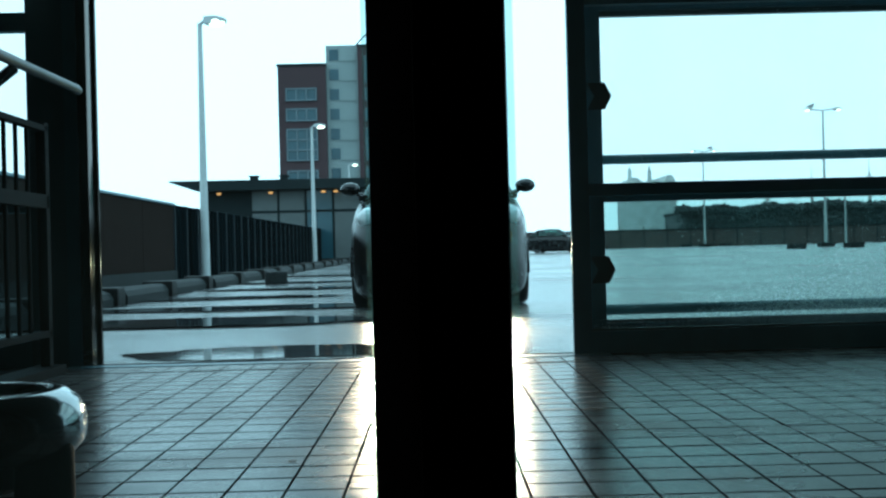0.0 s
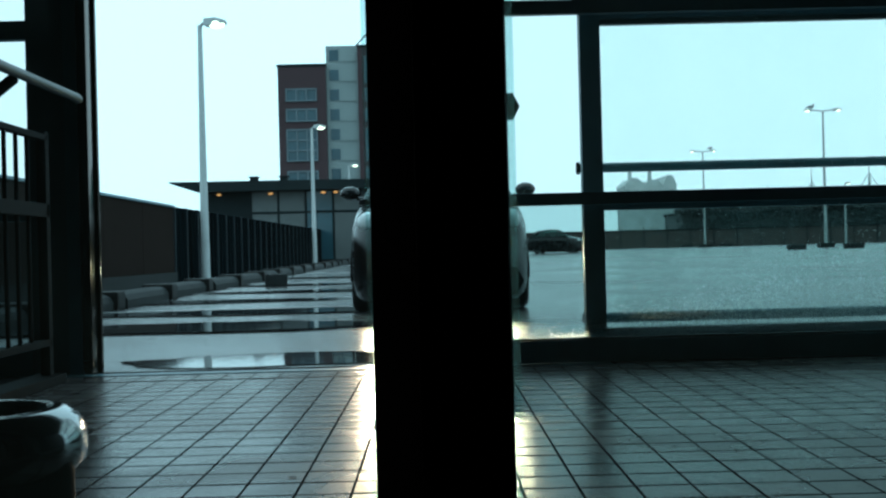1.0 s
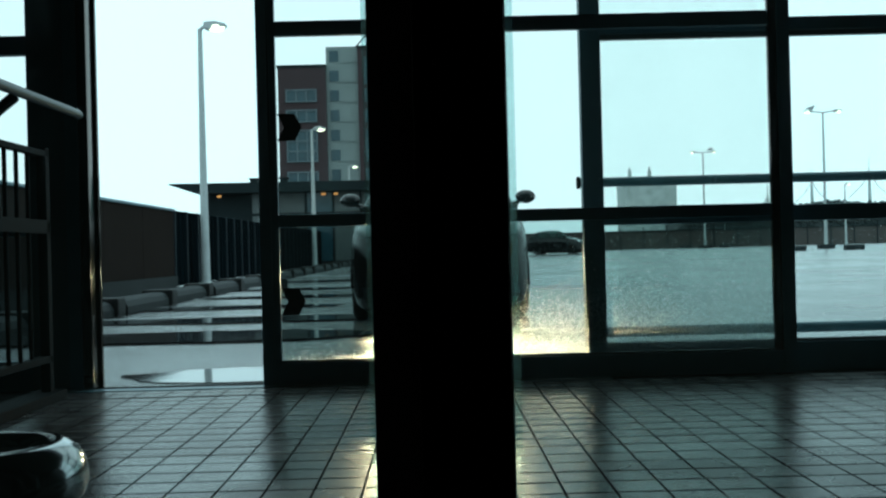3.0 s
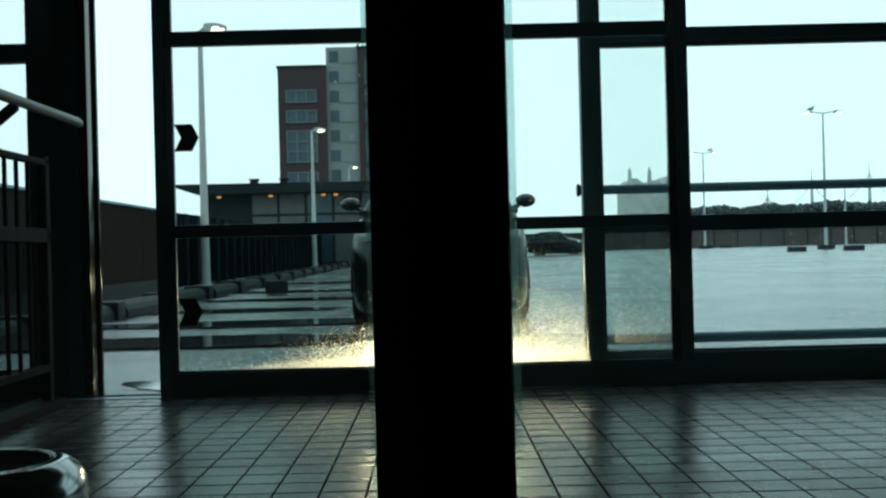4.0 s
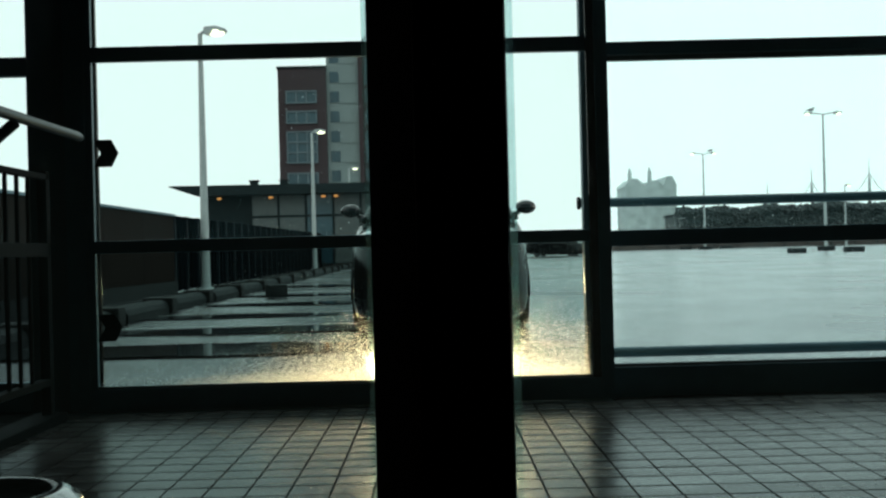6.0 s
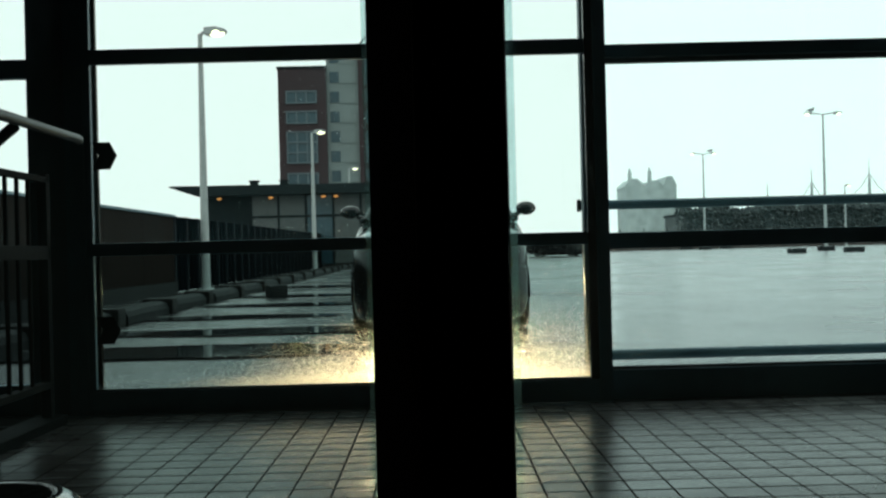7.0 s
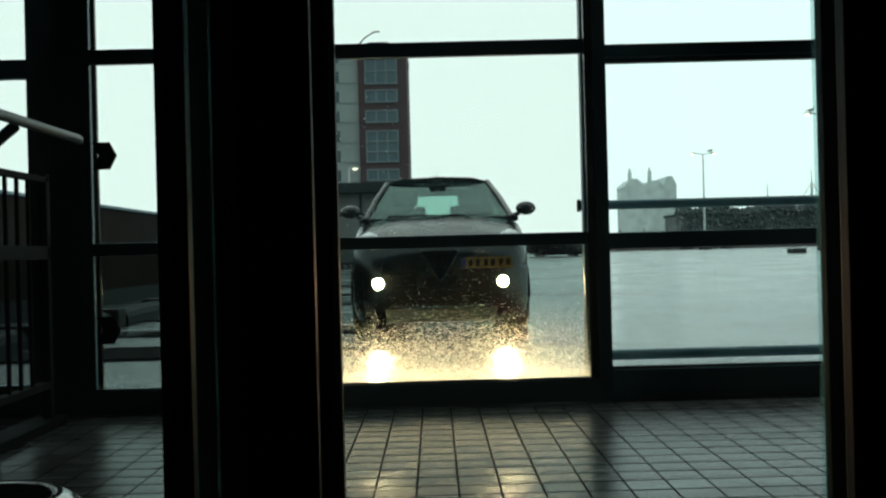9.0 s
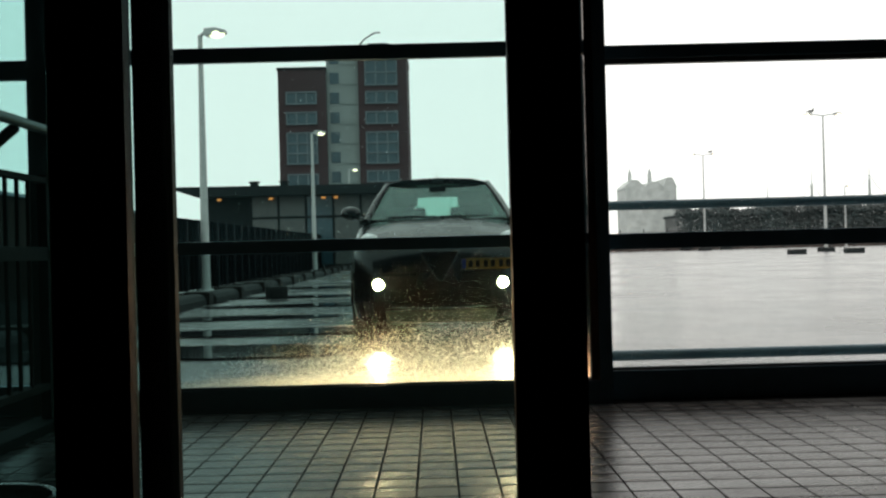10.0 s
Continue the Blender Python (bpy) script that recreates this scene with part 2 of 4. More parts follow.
def column(points, z0, z1):
    """An outline in x and y, drawn up from z0 to z1."""
    bm = bmesh.new()
    a, b = ([bm.verts.new((x, y, z)) for x, y in points] for z in (z0, z1))
    bm.faces.new(a[::-1])
    bm.faces.new(b)
    for i in range(len(a)):
        j = (i + 1) % len(a)
        bm.faces.new((a[i], a[j], b[j], b[i]))
    bmesh.ops.recalc_face_normals(bm, faces=bm.faces)
    return bm


def part(name, bm, material, parent=None, label="", smooth=False):
    data = bpy.data.meshes.new(name)
    bm.to_mesh(data)
    bm.free()
    data.materials.append(material)
    if smooth:
        data.shade_smooth()
        data.set_sharp_from_angle(angle=radians(40))
    ob = new(name, data)
    ob.parent = parent
    return tagged(ob, label) if label else ob


def thing(name, label, category, m=None, group="", kind=""):
    ob = new(name)
    ob.empty_display_size = 0.1
    if m is not None:
        ob.matrix_world = m
    return tagged(ob, label, category, group, kind)


def structure(name, bm, material, label, category, smooth=False):
    return tagged(part(name, bm, material, None, label, smooth), label, category, "", "structure")


def glazing(x0, x1, z0, z1, y):
    """One sheet of glass in its frame."""
    bm = bmesh.new()
    bm.faces.new([bm.verts.new(q) for q in ((x0, y, z0), (x1, y, z0), (x1, y, z1), (x0, y, z1))])
    return bm


def clear(ob):
    ob.visible_shadow = False
    return ob


SLOPE = 0.0046


def ground_z(y):
    return max(0.0, y - 8.8) * SLOPE - 0.012


def beads(x0, x1, z0, z1, y, count, seed, power=1.0, size=(0.0015, 0.0045), mound=None):
    """Rain beads standing on a pane that faces -y; with a mound given they thin out and sink between two places along
    it.
    """
    rnd = random.Random(seed)
    verts, faces = [], []
    for _ in range(count):
        x = rnd.uniform(x0, x1)
        rise = 1.0 if mound is None else min(1.0, max(0.0, (x - mound[0]) / (mound[1] - mound[0])))
        if rnd.random() > 0.02 + rise:
            continue
        z = min(z0 + (z1 - z0) * rnd.random() ** power if power < 3 else z0 + abs(rnd.gauss(0, (0.25 + 0.75 * rise) / power)), z1)
        r = size[0] + (size[1] - size[0]) * rnd.random() ** 3
        k = len(verts)
        turn = rnd.uniform(0, 1)
        verts.append((x + r * rnd.uniform(-0.5, 0.5), y - r * rnd.uniform(0.1, 0.42), z + r * rnd.uniform(-0.6, 0.3)))
        for q in range(6):
            verts.append((x + r * math.cos((q + turn) * math.tau / 6), y, z + r * 1.15 * math.sin((q + turn) * math.tau / 6)))
        faces += [(k, k + 1 + q, k + 1 + (q + 1) % 6) for q in range(6)]
    data = bpy.data.meshes.new("rain_drops")
    data.from_pydata(verts, [], faces)
    data.materials.append(WATER)
    ob = new("rain_drops", data)
    return tagged(ob, kind="stuff")


# ---- ground, deck and lobby shell ----
def build_shell():
    bm = bmesh.new()
    xs = [-900, -40, -8, 0, 8, 40, 900]
    ys = [6.03, 8.8, 12, 30, 80, 120, 900]
    grid = [[bm.verts.new((x, y, ground_z(min(y, 125)))) for x in xs] for y in ys]
    for a, b in zip(grid, grid[1:]):
        for k in range(len(xs) - 1):
            bm.faces.new((a[k], a[k + 1], b[k + 1], b[k]))
    structure("ground", bm, ASPHALT, "wet grey parking deck with standing rainwater", "ground")
    far = bmesh.new()
    for x0, y0, x1, y1 in ((-900, -900, -3.8, 6.03), (4.8, -900, 900, 6.03), (-3.8, -900, 4.8, -1.3)):
        far.faces.new([far.verts.new(q) for q in ((x0, y0, -0.012), (x1, y0, -0.012), (x1, y1, -0.012), (x0, y1, -0.012))])
    structure("ground_behind", far, ASPHALT, "wet grey parking deck behind the lobby", "ground")
    structure("lift_shaft", blocks((-2.25, -1.3, -1.6, -2.1, 2.04, 3.2), (2.1, -1.3, -1.6, 2.25, 2.04, 3.2), (-2.1, -1.3, -1.6, 2.1, -1.15, 3.2), (-2.1, -1.15, 3.05, 2.1, 2.04, 3.2), (-2.1, -1.15, -1.6, 2.1, 2.04, -1.45), (-2.1, 1.95, -1.45, 2.1, 2.035, -0.25)), DARK_WALL, "dark concrete lift shaft", "lift shaft")
    structure("roof", blocks((-3.8, 2.04, 3.2, 4.8, 6.2, 3.3)), ROOFING, "flat lobby roof", "roof")
    # unseen mass added to keep the sky behind out of the car's reflections
    structure("upper_sky_block", blocks((-9, 2.3, 3.3, 10, 5.9, 8.5)), PANEL_GREY, "plain grey unseen mass over the lobby, blocking the sky", "wall")
    structure("joint_strip", blocks((-3.6, 5.498, -0.004, 4.6, 5.522, 0.0025)), BLACK, "dark metal joint strip in the tiled floor", "floor strip")
    structure("floor", blocks((-3.6, 2.04, -0.25, 4.6, 6.03, -0.002)), GROUT, "wet lobby floor of square grey-brown tiles with dark joints", "floor")
    structure("ceiling", blocks((-3.6, 2.04, 3.0, 4.6, 6.03, 3.2)), CEILING, "dark plain lobby ceiling", "ceiling")
    structure("wall_west", blocks((-3.8, 2.04, -0.25, -3.6, 6.03, 3.2)), DARK_WALL, "dark painted lobby side wall", "wall")
    structure("wall_east", blocks((4.6, 2.04, -0.25, 4.8, 6.03, 3.2)), DARK_WALL, "dark painted lobby side wall", "wall")
    structure("wall_south", blocks((-3.6, 2.04, -0.25, -1.1, 2.2, 3.0), (1.29, 2.04, -0.25, 4.6, 2.2, 3.0), (-1.1, 2.04, 2.15, 1.29, 2.2, 3.0)), DARK_WALL, "dark painted wall round the lift opening", "wall")


def build_facade():
    # header over the glazing
    structure("wall_north", blocks((-3.6, 5.90, 2.75, 4.6, 6.03, 3.0)), FRAME, "dark metal header over the glazed front", "wall")
    # fixed glazing beside the door, on the side into which the leaf opens
    w = thing("window_1", "large fixed pane in a dark aluminium frame with rain on it", "window", kind="structure")
    part("stile", blocks((0.835, 5.92, 0, 0.895, 6.0, 2.75), (0.895, 5.935, 0, 0.953, 5.995, 2.75), bevel=0.004), FRAME, w)
    part("stile", blocks((4.5, 5.93, 0, 4.6, 6.0, 2.75), bevel=0.004), FRAME, w)
    part("bottom_rail", blocks((0.95, 5.93, 0, 4.5, 6.0, 0.165), bevel=0.004), FRAME, w)
    part("middle_rail", blocks((0.95, 5.93, 0.842, 4.5, 6.0, 0.931), bevel=0.004), FRAME, w)
    part("upper_rail", blocks((0.95, 5.93, 1.912, 4.5, 6.0, 1.985), bevel=0.004), FRAME, w)
    part("glazing_bead", blocks((0.95, 5.945, 1.882, 4.5, 5.99, 1.910), bevel=0.003), FRAME_LIT, w, "paler grey bead")
    part("glazing_bead", blocks((0.95, 5.945, 0.167, 4.5, 5.99, 0.183), bevel=0.003), FRAME_LIT, w, "paler grey bead")
    for a, b in ((0.18, 0.842), (0.931, 1.882), (1.985, 2.75)):
        clear(part("pane", glazing(0.95, 4.5, a, b, 5.966), FIXED_GLASS, w))
    for k, (z0, z1, count) in enumerate(((0.18, 0.84, 1200), (0.931, 1.2, 1100), (1.2, 1.85, 260))):
        beads(0.98, 3.2, z0, z1, 5.9645, count, 20 + k, 1.5, (0.0008, 0.0022)).parent = w
    # narrow glazing beyond the post
    w = thing("window_2", "fixed side pane in a dark aluminium frame", "window", kind="structure")
    # out of view: closes the glazing here to cut light on the left floor
    part("side_light_stop", blocks((-3.6, 5.92, 0, -2.75, 6.02, 2.75), bevel=0.004), PANEL_GREY, w, "dull grey panel")
    part("bottom_rail", blocks((-2.75, 5.93, 0, -2.24, 6.0, 0.165), bevel=0.004), FRAME, w)
    part("middle_rail", blocks((-2.75, 5.93, 0.862, -2.24, 6.0, 0.931), bevel=0.004), FRAME, w)
    part("upper_rail", blocks((-2.75, 5.93, 1.874, -2.24, 6.0, 1.978), bevel=0.004), FRAME, w)
    for a, b in ((0.165, 0.862), (0.931, 1.874), (1.978, 2.75)):
        clear(part("pane", glazing(-2.75, -2.24, a, b, 5.966), SIDE_GLASS if b < 1 else GLASS, w))
    # post and jamb
    w = thing("door_frame", "dark grey post with a polished steel door jamb", "door frame", kind="structure")
    part("post", blocks((-2.24, 5.90, 0, -2.03, 6.03, 2.75), bevel=0.006), PANEL_GREY, w, "dull grey panel")
    part("jamb", blocks((-2.03, 5.885, 0, -1.957, 6.03, 2.75), bevel=0.004), FRAME, w)
    bow = [(-1.955, 5.885), (-1.905, 5.885)] + [(-1.902 + 0.0022 * (1 - (k / 4 - 1) ** 2), 5.888 + k * 0.0134) for k in range(9)] + [(-1.905, 5.998), (-1.955, 5.998)]
    part("jamb_edge", column(bow, 0, 2.75), POLISHED, w, "polished steel edge", True)
    part("jamb_lip", blocks((-1.93, 6.000, 0, -1.884, 6.026, 2.75), bevel=0.005), POLISHED, w, "polished steel lip")
    structure("trim", blocks((-2.03, 5.80, -0.004, 0.95, 5.90, 0.004)), FRAME, "dark metal floor track of the sliding door", "threshold")
    return None


def build_leaf():
    """The sliding leaf; its origin is the foot of its leading edge."""
    d = thing("sliding_door", "wide automatic sliding glass door in a dark frame, rain-speckled", "door")
    W, T0, T1, H = 2.955, 0.0, 0.05, 2.72
    part("leading_stile", blocks((0.022, T0, 0.006, 0.085, T1, H), (0.085, 0.008, 0.10, 0.125, T1 - 0.008, H - 0.01), bevel=0.004), FRAME, d)
    part("trailing_stile", blocks((W - 0.07, T0, 0.006, W, T1, H), bevel=0.004), FRAME, d)
    part("glazing_bead", blocks((W - 0.118, 0.008, 0.10, W - 0.07, T1 - 0.008, H - 0.01), bevel=0.006), POLISHED, d, "dark glossy upright bead")
    part("bottom_rail", blocks((0.085, T0 + 0.003, 0.006, W - 0.07, T1 - 0.003, 0.128), bevel=0.004), FRAME, d)
    part("glazing_bead", blocks((0.125, 0.012, 0.129, W - 0.118, T1 - 0.012, 0.143), bevel=0.003), FRAME_LIT, d, "paler grey bead")
    part("middle_rail", blocks((0.125, T0 + 0.003, 0.872, W - 0.118, T1 - 0.003, 0.94), bevel=0.004), FRAME, d)
    part("upper_rail", blocks((0.125, T0 + 0.003, 1.922, W - 0.118, T1 - 0.003, 2.002), bevel=0.004), FRAME, d)
    part("top_rail", blocks((0.125, T0 + 0.003, H - 0.1, W - 0.118, T1 - 0.003, H), bevel=0.004), FRAME, d)
    for a, b in ((0.143, 0.872), (0.94, 1.922), (2.002, H - 0.1)):
        part("pane", glazing(0.125, W - 0.118, a, b, 0.025), LOW_GLASS if b < 1 else GLASS, d)
    for z in (1.347, 0.39):
        q = [(0.128, z), (0.225, z), (0.263, z + 0.075), (0.225, z + 0.149), (0.128, z + 0.149), (0.165, z + 0.075)]
        part("arrow_sticker", prism(q, 0.017, 0.0215), BLACK, d, "black arrow-shaped marking sticker")
    beads(0.13, W - 0.12, 0.146, 0.868, 0.0235, 50000, 3, 6.2, (0.0005, 0.0016), (0.55, 1.7)).parent = d
    beads(0.13, W - 0.12, 0.145, 0.5, 0.0233, 70000, 6, 9.0, (0.0005, 0.0016), (0.55, 1.6)).parent = d
    beads(0.13, W - 0.12, 0.144, 0.3, 0.0231, 38000, 7, 30.0, (0.0010, 0.0024), (0.35, 1.3)).parent = d
    beads(0.13, W - 0.12, 0.15, 0.87, 0.0235, 2600, 4, 1.4, (0.0004, 0.0012), (0.5, 1.8)).parent = d
    beads(1.75, 2.75, 0.25, 0.86, 0.0228, 1100, 8, 1.5, (0.0004, 0.0014)).parent = d
    beads(0.9, W - 0.13, 0.94, 1.9, 0.0215, 260, 5, 1.2, (0.001, 0.003)).parent = d
    return d


def build_lobby():
    # balustrade by the stairs
    r = thing("balustrade", "black steel bar balustrade with a round grey handrail", "railing")
    part("handrail", tube([(-1.885, 2.6, 1.495), (-1.88, 4.0, 1.495), (-1.865, 5.6, 1.492), (-1.865, 5.63, 1.485)], 0.025), RAIL, r, "round brushed steel handrail", True)
    part("plinth", blocks((-2.09, 2.6, 0, -1.94, 5.58, 0.05), bevel=0.006), BLACK, r, "low dark plinth")
    part("top_rail", blocks((-2.03, 2.6, 1.255, -1.98, 5.5, 1.285), bevel=0.004), BLACK, r)
    part("bottom_rail", blocks((-2.03, 2.6, 0.20, -1.98, 5.5, 0.235), bevel=0.004), BLACK, r)
    part("middle_rail", blocks((-2.03, 2.6, 0.86, -1.98, 5.5, 0.93), bevel=0.004), BLACK, r)
    for y in (2.62, 4.78, 5.48):
        part("post", blocks((-2.03, y - 0.025, 0, -1.98, y + 0.025, 1.30), bevel=0.004), BLACK, r)
    first = None
    for k in range(19):
        y = 2.75 + k * 0.14
        if first is None:
            first = part("bar", rods(((0, 0, 0.235), (0, 0, 1.255), 0.011), sides=10), BLACK, r)
            ob = first
        else:
            ob = new("bar", first.data)
            ob.parent = r
        ob.location = (-2.005, y, 0)
    for y in (2.9, 4.72):
        part("bracket", tube([(-2.0, y, 1.26), (-1.97, y + 0.02, 1.36), (-1.89, y + 0.12, 1.47)], 0.026, 10), BLACK, r)
    # low round bollard with a chrome ring
    b = thing("round_stand", "low round stand with a thick chrome rim on black legs", "stand", pose(-1.131, 2.62, 0))
    part("ring", turned([(0.13, 0.225), (0.145, 0.258), (0.175, 0.275), (0.205, 0.270), (0.235, 0.248), (0.252, 0.215), (0.256, 0.175), (0.248, 0.14), (0.225, 0.115), (0.18, 0.11), (0.13, 0.13), (0.13, 0.225)], 48), CHROME, b, "polished chrome ring", True)
    part("dish", turned([(0, 0.235), (0.12, 0.242), (0.150, 0.246), (0.150, 0.19), (0, 0.19)], 40), BLACK, b, "", True)
    for k in range(3):
        a = radians(-16 + 120 * k)
        leg = part("leg", turned([(0, 0.19), (0.04, 0.186), (0.062, 0.165), (0.07, 0.13), (0.07, 0.0), (0, 0)], 24), BLACK, b, "", True)
        leg.location = (0.185 * math.cos(a), 0.185 * math.sin(a), 0)


def build_litter():
    """A wet leaf trodden flat on the tiles."""
    bm, n = bmesh.new(), 12
    rim = [(0.012 * math.sin(math.pi * k / n), 0.036 * (k / n - 0.5)) for k in range(n + 1)]
    left = [bm.verts.new((-x, y, 0.0015 + 0.004 * abs(y) * 10 * x)) for x, y in rim[1:-1]]
    right = [bm.verts.new((x, y, 0.0015 + 0.05 * x)) for x, y in rim[1:-1]]
    tips = [bm.verts.new((0, rim[0][1], 0.001)), bm.verts.new((0, rim[-1][1], 0.001))]
    bm.faces.new([tips[0]] + right + [tips[1]] + left[::-1])
    made = bmesh.ops.extrude_face_region(bm, geom=bm.faces[:])["geom"]
    bmesh.ops.translate(bm, vec=(0, 0, 0.0008), verts=[g for g in made if isinstance(g, bmesh.types.BMVert)])
    f = thing("fallen_leaf", "small dark wet leaf stuck flat to the tiles", "leaf", pose(-0.42, 3.03, 0.0008, 0, 0, 35))
    part("blade", bm, LITTER, f)


def build_barrier():
    r = thing("barrier", "dark steel guard rail outside the glazed front", "railing")
    for z0, z1 in ((1.069, 1.125), (0.195, 0.257)):
        part("rail", tube([(0.85, 6.17, (z0 + z1) / 2), (4.6, 6.17, (z0 + z1) / 2)], (z1 - z0) / 2), FRAME, r, "", True)
    for x in (0.93, 4.5):
        part("post", rods(((x, 6.235, -0.012), (x, 6.235, 1.12), 0.028)), FRAME, r)
    part("end_cap", rods(((0.835, 6.17, 1.097), (0.851, 6.17, 1.097), 0.036)), BLACK, r)


# ---- the lift ----
def strip(x0, x1, y, z0, z1):
    """A thin lip of clear seal, slightly bowed."""
    bm = bmesh.new()
    rows = [[bm.verts.new((x, y + dy, z)) for x, dy in ((x0, 0), ((x0 + x1) / 2, 0.001), (x1, 0))] for z in (z0, z1)]
    for k in range(2):
        bm.faces.new((rows[0][k], rows[0][k + 1], rows[1][k + 1], rows[1][k]))
    return bm


def glazed_panel(name, x0, x1, y, left, right, parent, label, seal=""):
    """One sliding lift panel: two stiles, rails and a pane."""
    p = thing(name, label, "lift door") if parent is None else tagged(new(name), label)
    p.parent = parent
    t = 0.035
    part("stile", blocks((x0, y, 0.01, x0 + left, y + t, 2.12), bevel=0.003), LIFT_BLACK, p)
    part("stile", blocks((x1 - right, y, 0.01, x1, y + t, 2.12), bevel=0.003), LIFT_BLACK, p)
    part("stile_edge", blocks((x1 + 0.0005, y + 0.006, 0.01, x1 + 0.008, y + t - 0.006, 2.12)), RUBBER, p, "black rubber edge strip")
    if seal == "left":
        part("stile_edge", strip(x0 + left + 0.0003, x0 + left + 0.0155, y + 0.024, 0.10, 2.0), LIFT_EDGE, p, "pale glassy edge strip")
        part("stile_edge", strip(x1 - right - 0.0105, x1 - right - 0.0003, y + 0.024, 0.10, 2.0), LIFT_EDGE, p, "pale glassy edge strip")
    if seal == "right":
        part("stile_edge", strip(x1 - right - 0.0045, x1 - right - 0.0003, y + 0.024, 0.10, 2.0), LIFT_EDGE, p, "pale glassy edge strip")
    part("rail", blocks((x0 + left, y, 0.01, x1 - right, y + t, 0.10)), LIFT_BLACK, p)
    part("rail", blocks((x0 + left, y, 2.0, x1 - right, y + t, 2.12)), LIFT_BLACK, p)
    clear(part("pane", glazing(x0 + left, x1 - right, 0.10, 2.0, y + 0.017), LIFT_GLASS, p))
    return p


def build_lift():
    c = thing("lift_cabin", "dark lift cabin with glazed sliding doors", "lift")
    part("cabin_floor", blocks((-1.15, -0.85, -0.08, 1.45, 1.40, -0.002)), RUBBER, c)
    part("cabin_roof", blocks((-1.15, -0.85, 2.2, 1.45, 1.40, 2.26)), LIFT_BLACK, c)
    part("back_wall", blocks((-1.15, -0.9, -0.002, 1.45, -0.85, 2.2)), LIFT_BLACK, c)
    part("side_wall", blocks((-1.2, -0.9, -0.002, -1.15, 1.40, 2.2)), LIFT_BLACK, c)
    part("side_wall", blocks((1.45, -0.9, -0.002, 1.5, 1.40, 2.2)), LIFT_BLACK, c)
    part("front_header", blocks((-1.15, 1.36, 2.08, 1.45, 1.40, 2.2)), LIFT_BLACK, c)
    slow = glazed_panel("cabin_door", -1.12, 0.068, 1.45, 0.09, 0.0925, c, "black-framed glazed cabin door panel")
    fast = glazed_panel("cabin_door", 0.066, 1.211, 1.60, 0.046, 0.103, c, "black-framed glazed cabin door panel")
    slow2 = glazed_panel("landing_door", -1.12, 0.084, 1.645, 0.09, 0.050, None, "black-framed glazed landing door panel of the lift", "right")
    part("mullion", blocks((-0.0985, 1.645, 0.10, 0.0235, 1.68, 2.0), bevel=0.003), LIFT_BLACK, slow2)
    part("stile_edge", strip(-0.1075, -0.0987, 1.67, 0.10, 2.0), LIFT_EDGE, slow2, "pale glassy edge strip")
    fast2 = glazed_panel("landing_door", 0.005, 1.264, 1.98, 0.1367, 0.050, None, "black-framed glazed landing door panel of the lift", "left")
    return c, slow, fast, slow2, fast2


# ---- outside ----
def street_lamp(x, y, h, double):
    z = ground_z(y)
    s = thing("street_lamp", "tall galvanised lamp post with " + ("two lit arms" if double else "one lit head"), "street lamp", pose(x, y, z))
    part("pole", rods(((0, 0, 0), (0, 0, 0.9), 0.115, 0.11), ((0, 0, 0.9), (0, 0, h), 0.105, 0.055)), ZINC, s, "", True)
    part("base_plate", rods(((0, 0, 0), (0, 0, 0.05), 0.2, 0.18)), ZINC, s)
    for side in ((-1, 1) if double else (1,)):
        reach = 0.75 if double else 0.12
        part("arm", tube([(0, 0, h - 0.05), (side * reach * 0.5, 0, h + 0.03), (side * reach, 0, h + 0.06)], 0.04, 10), ZINC, s)
        head = part("lamp_head", prism([(side * reach, h), (side * (reach + 0.1), h - 0.03), (side * (reach + 0.50), h + 0.03), (side * (reach + 0.52), h + 0.09), (side * (reach + 0.28), h + 0.16), (side * reach, h + 0.14)], -0.15, 0.15), ZINC, s)
        bm = bmesh.new()
        bmesh.ops.create_uvsphere(bm, u_segments=16, v_segments=8, radius=1, matrix=Matrix.Translation((side * (reach + 0.29), -0.02, h + 0.02)) @ Matrix.Diagonal((0.20, 0.15, 0.10, 1)))
        part("lens", bm, LAMP_GLOW, head, "glowing lens", True)
    return s


def build_lamps():
    for x, y in ((-5.58, 25.9), (-5.45, 48.3), (-5.58, 70.7)):
        street_lamp(x, y, 6.22, False)
    for x, y in ((26.36, 71.4), (26.0, 102.0)):
        street_lamp(x, y, 9.20, True)
    street_lamp(42.7, 110, 6.2, False)
    for x, y, z in ((25.55, 71.4, 9.85), (26.7, 102.0, 10.0)):
        bm = bmesh.new()
        bmesh.ops.create_uvsphere(bm, u_segments=10, v_segments=6, radius=1, matrix=Matrix.Diagonal((0.22, 0.10, 0.10, 1)))
        bird = thing("gull", "grey gull perched on a lamp arm", "bird", pose(x, y, z - 0.09))
        part("body", bm, FEATHER, bird, "", True)
        bm = bmesh.new()
        bmesh.ops.create_uvsphere(bm, u_segments=8, v_segments=6, radius=0.07, matrix=Matrix.Translation((0.17, 0, 0.13)))
        rod(bm, (0.22, 0, 0.13), (0.31, 0, 0.11), 0.02, 0.004, 6)
        part("head", bm, FEATHER, bird)
        part("tail", prism([(-0.15, 0.03), (-0.36, -0.02), (-0.34, -0.06), (-0.15, -0.05)], -0.04, 0.04), FEATHER, bird)


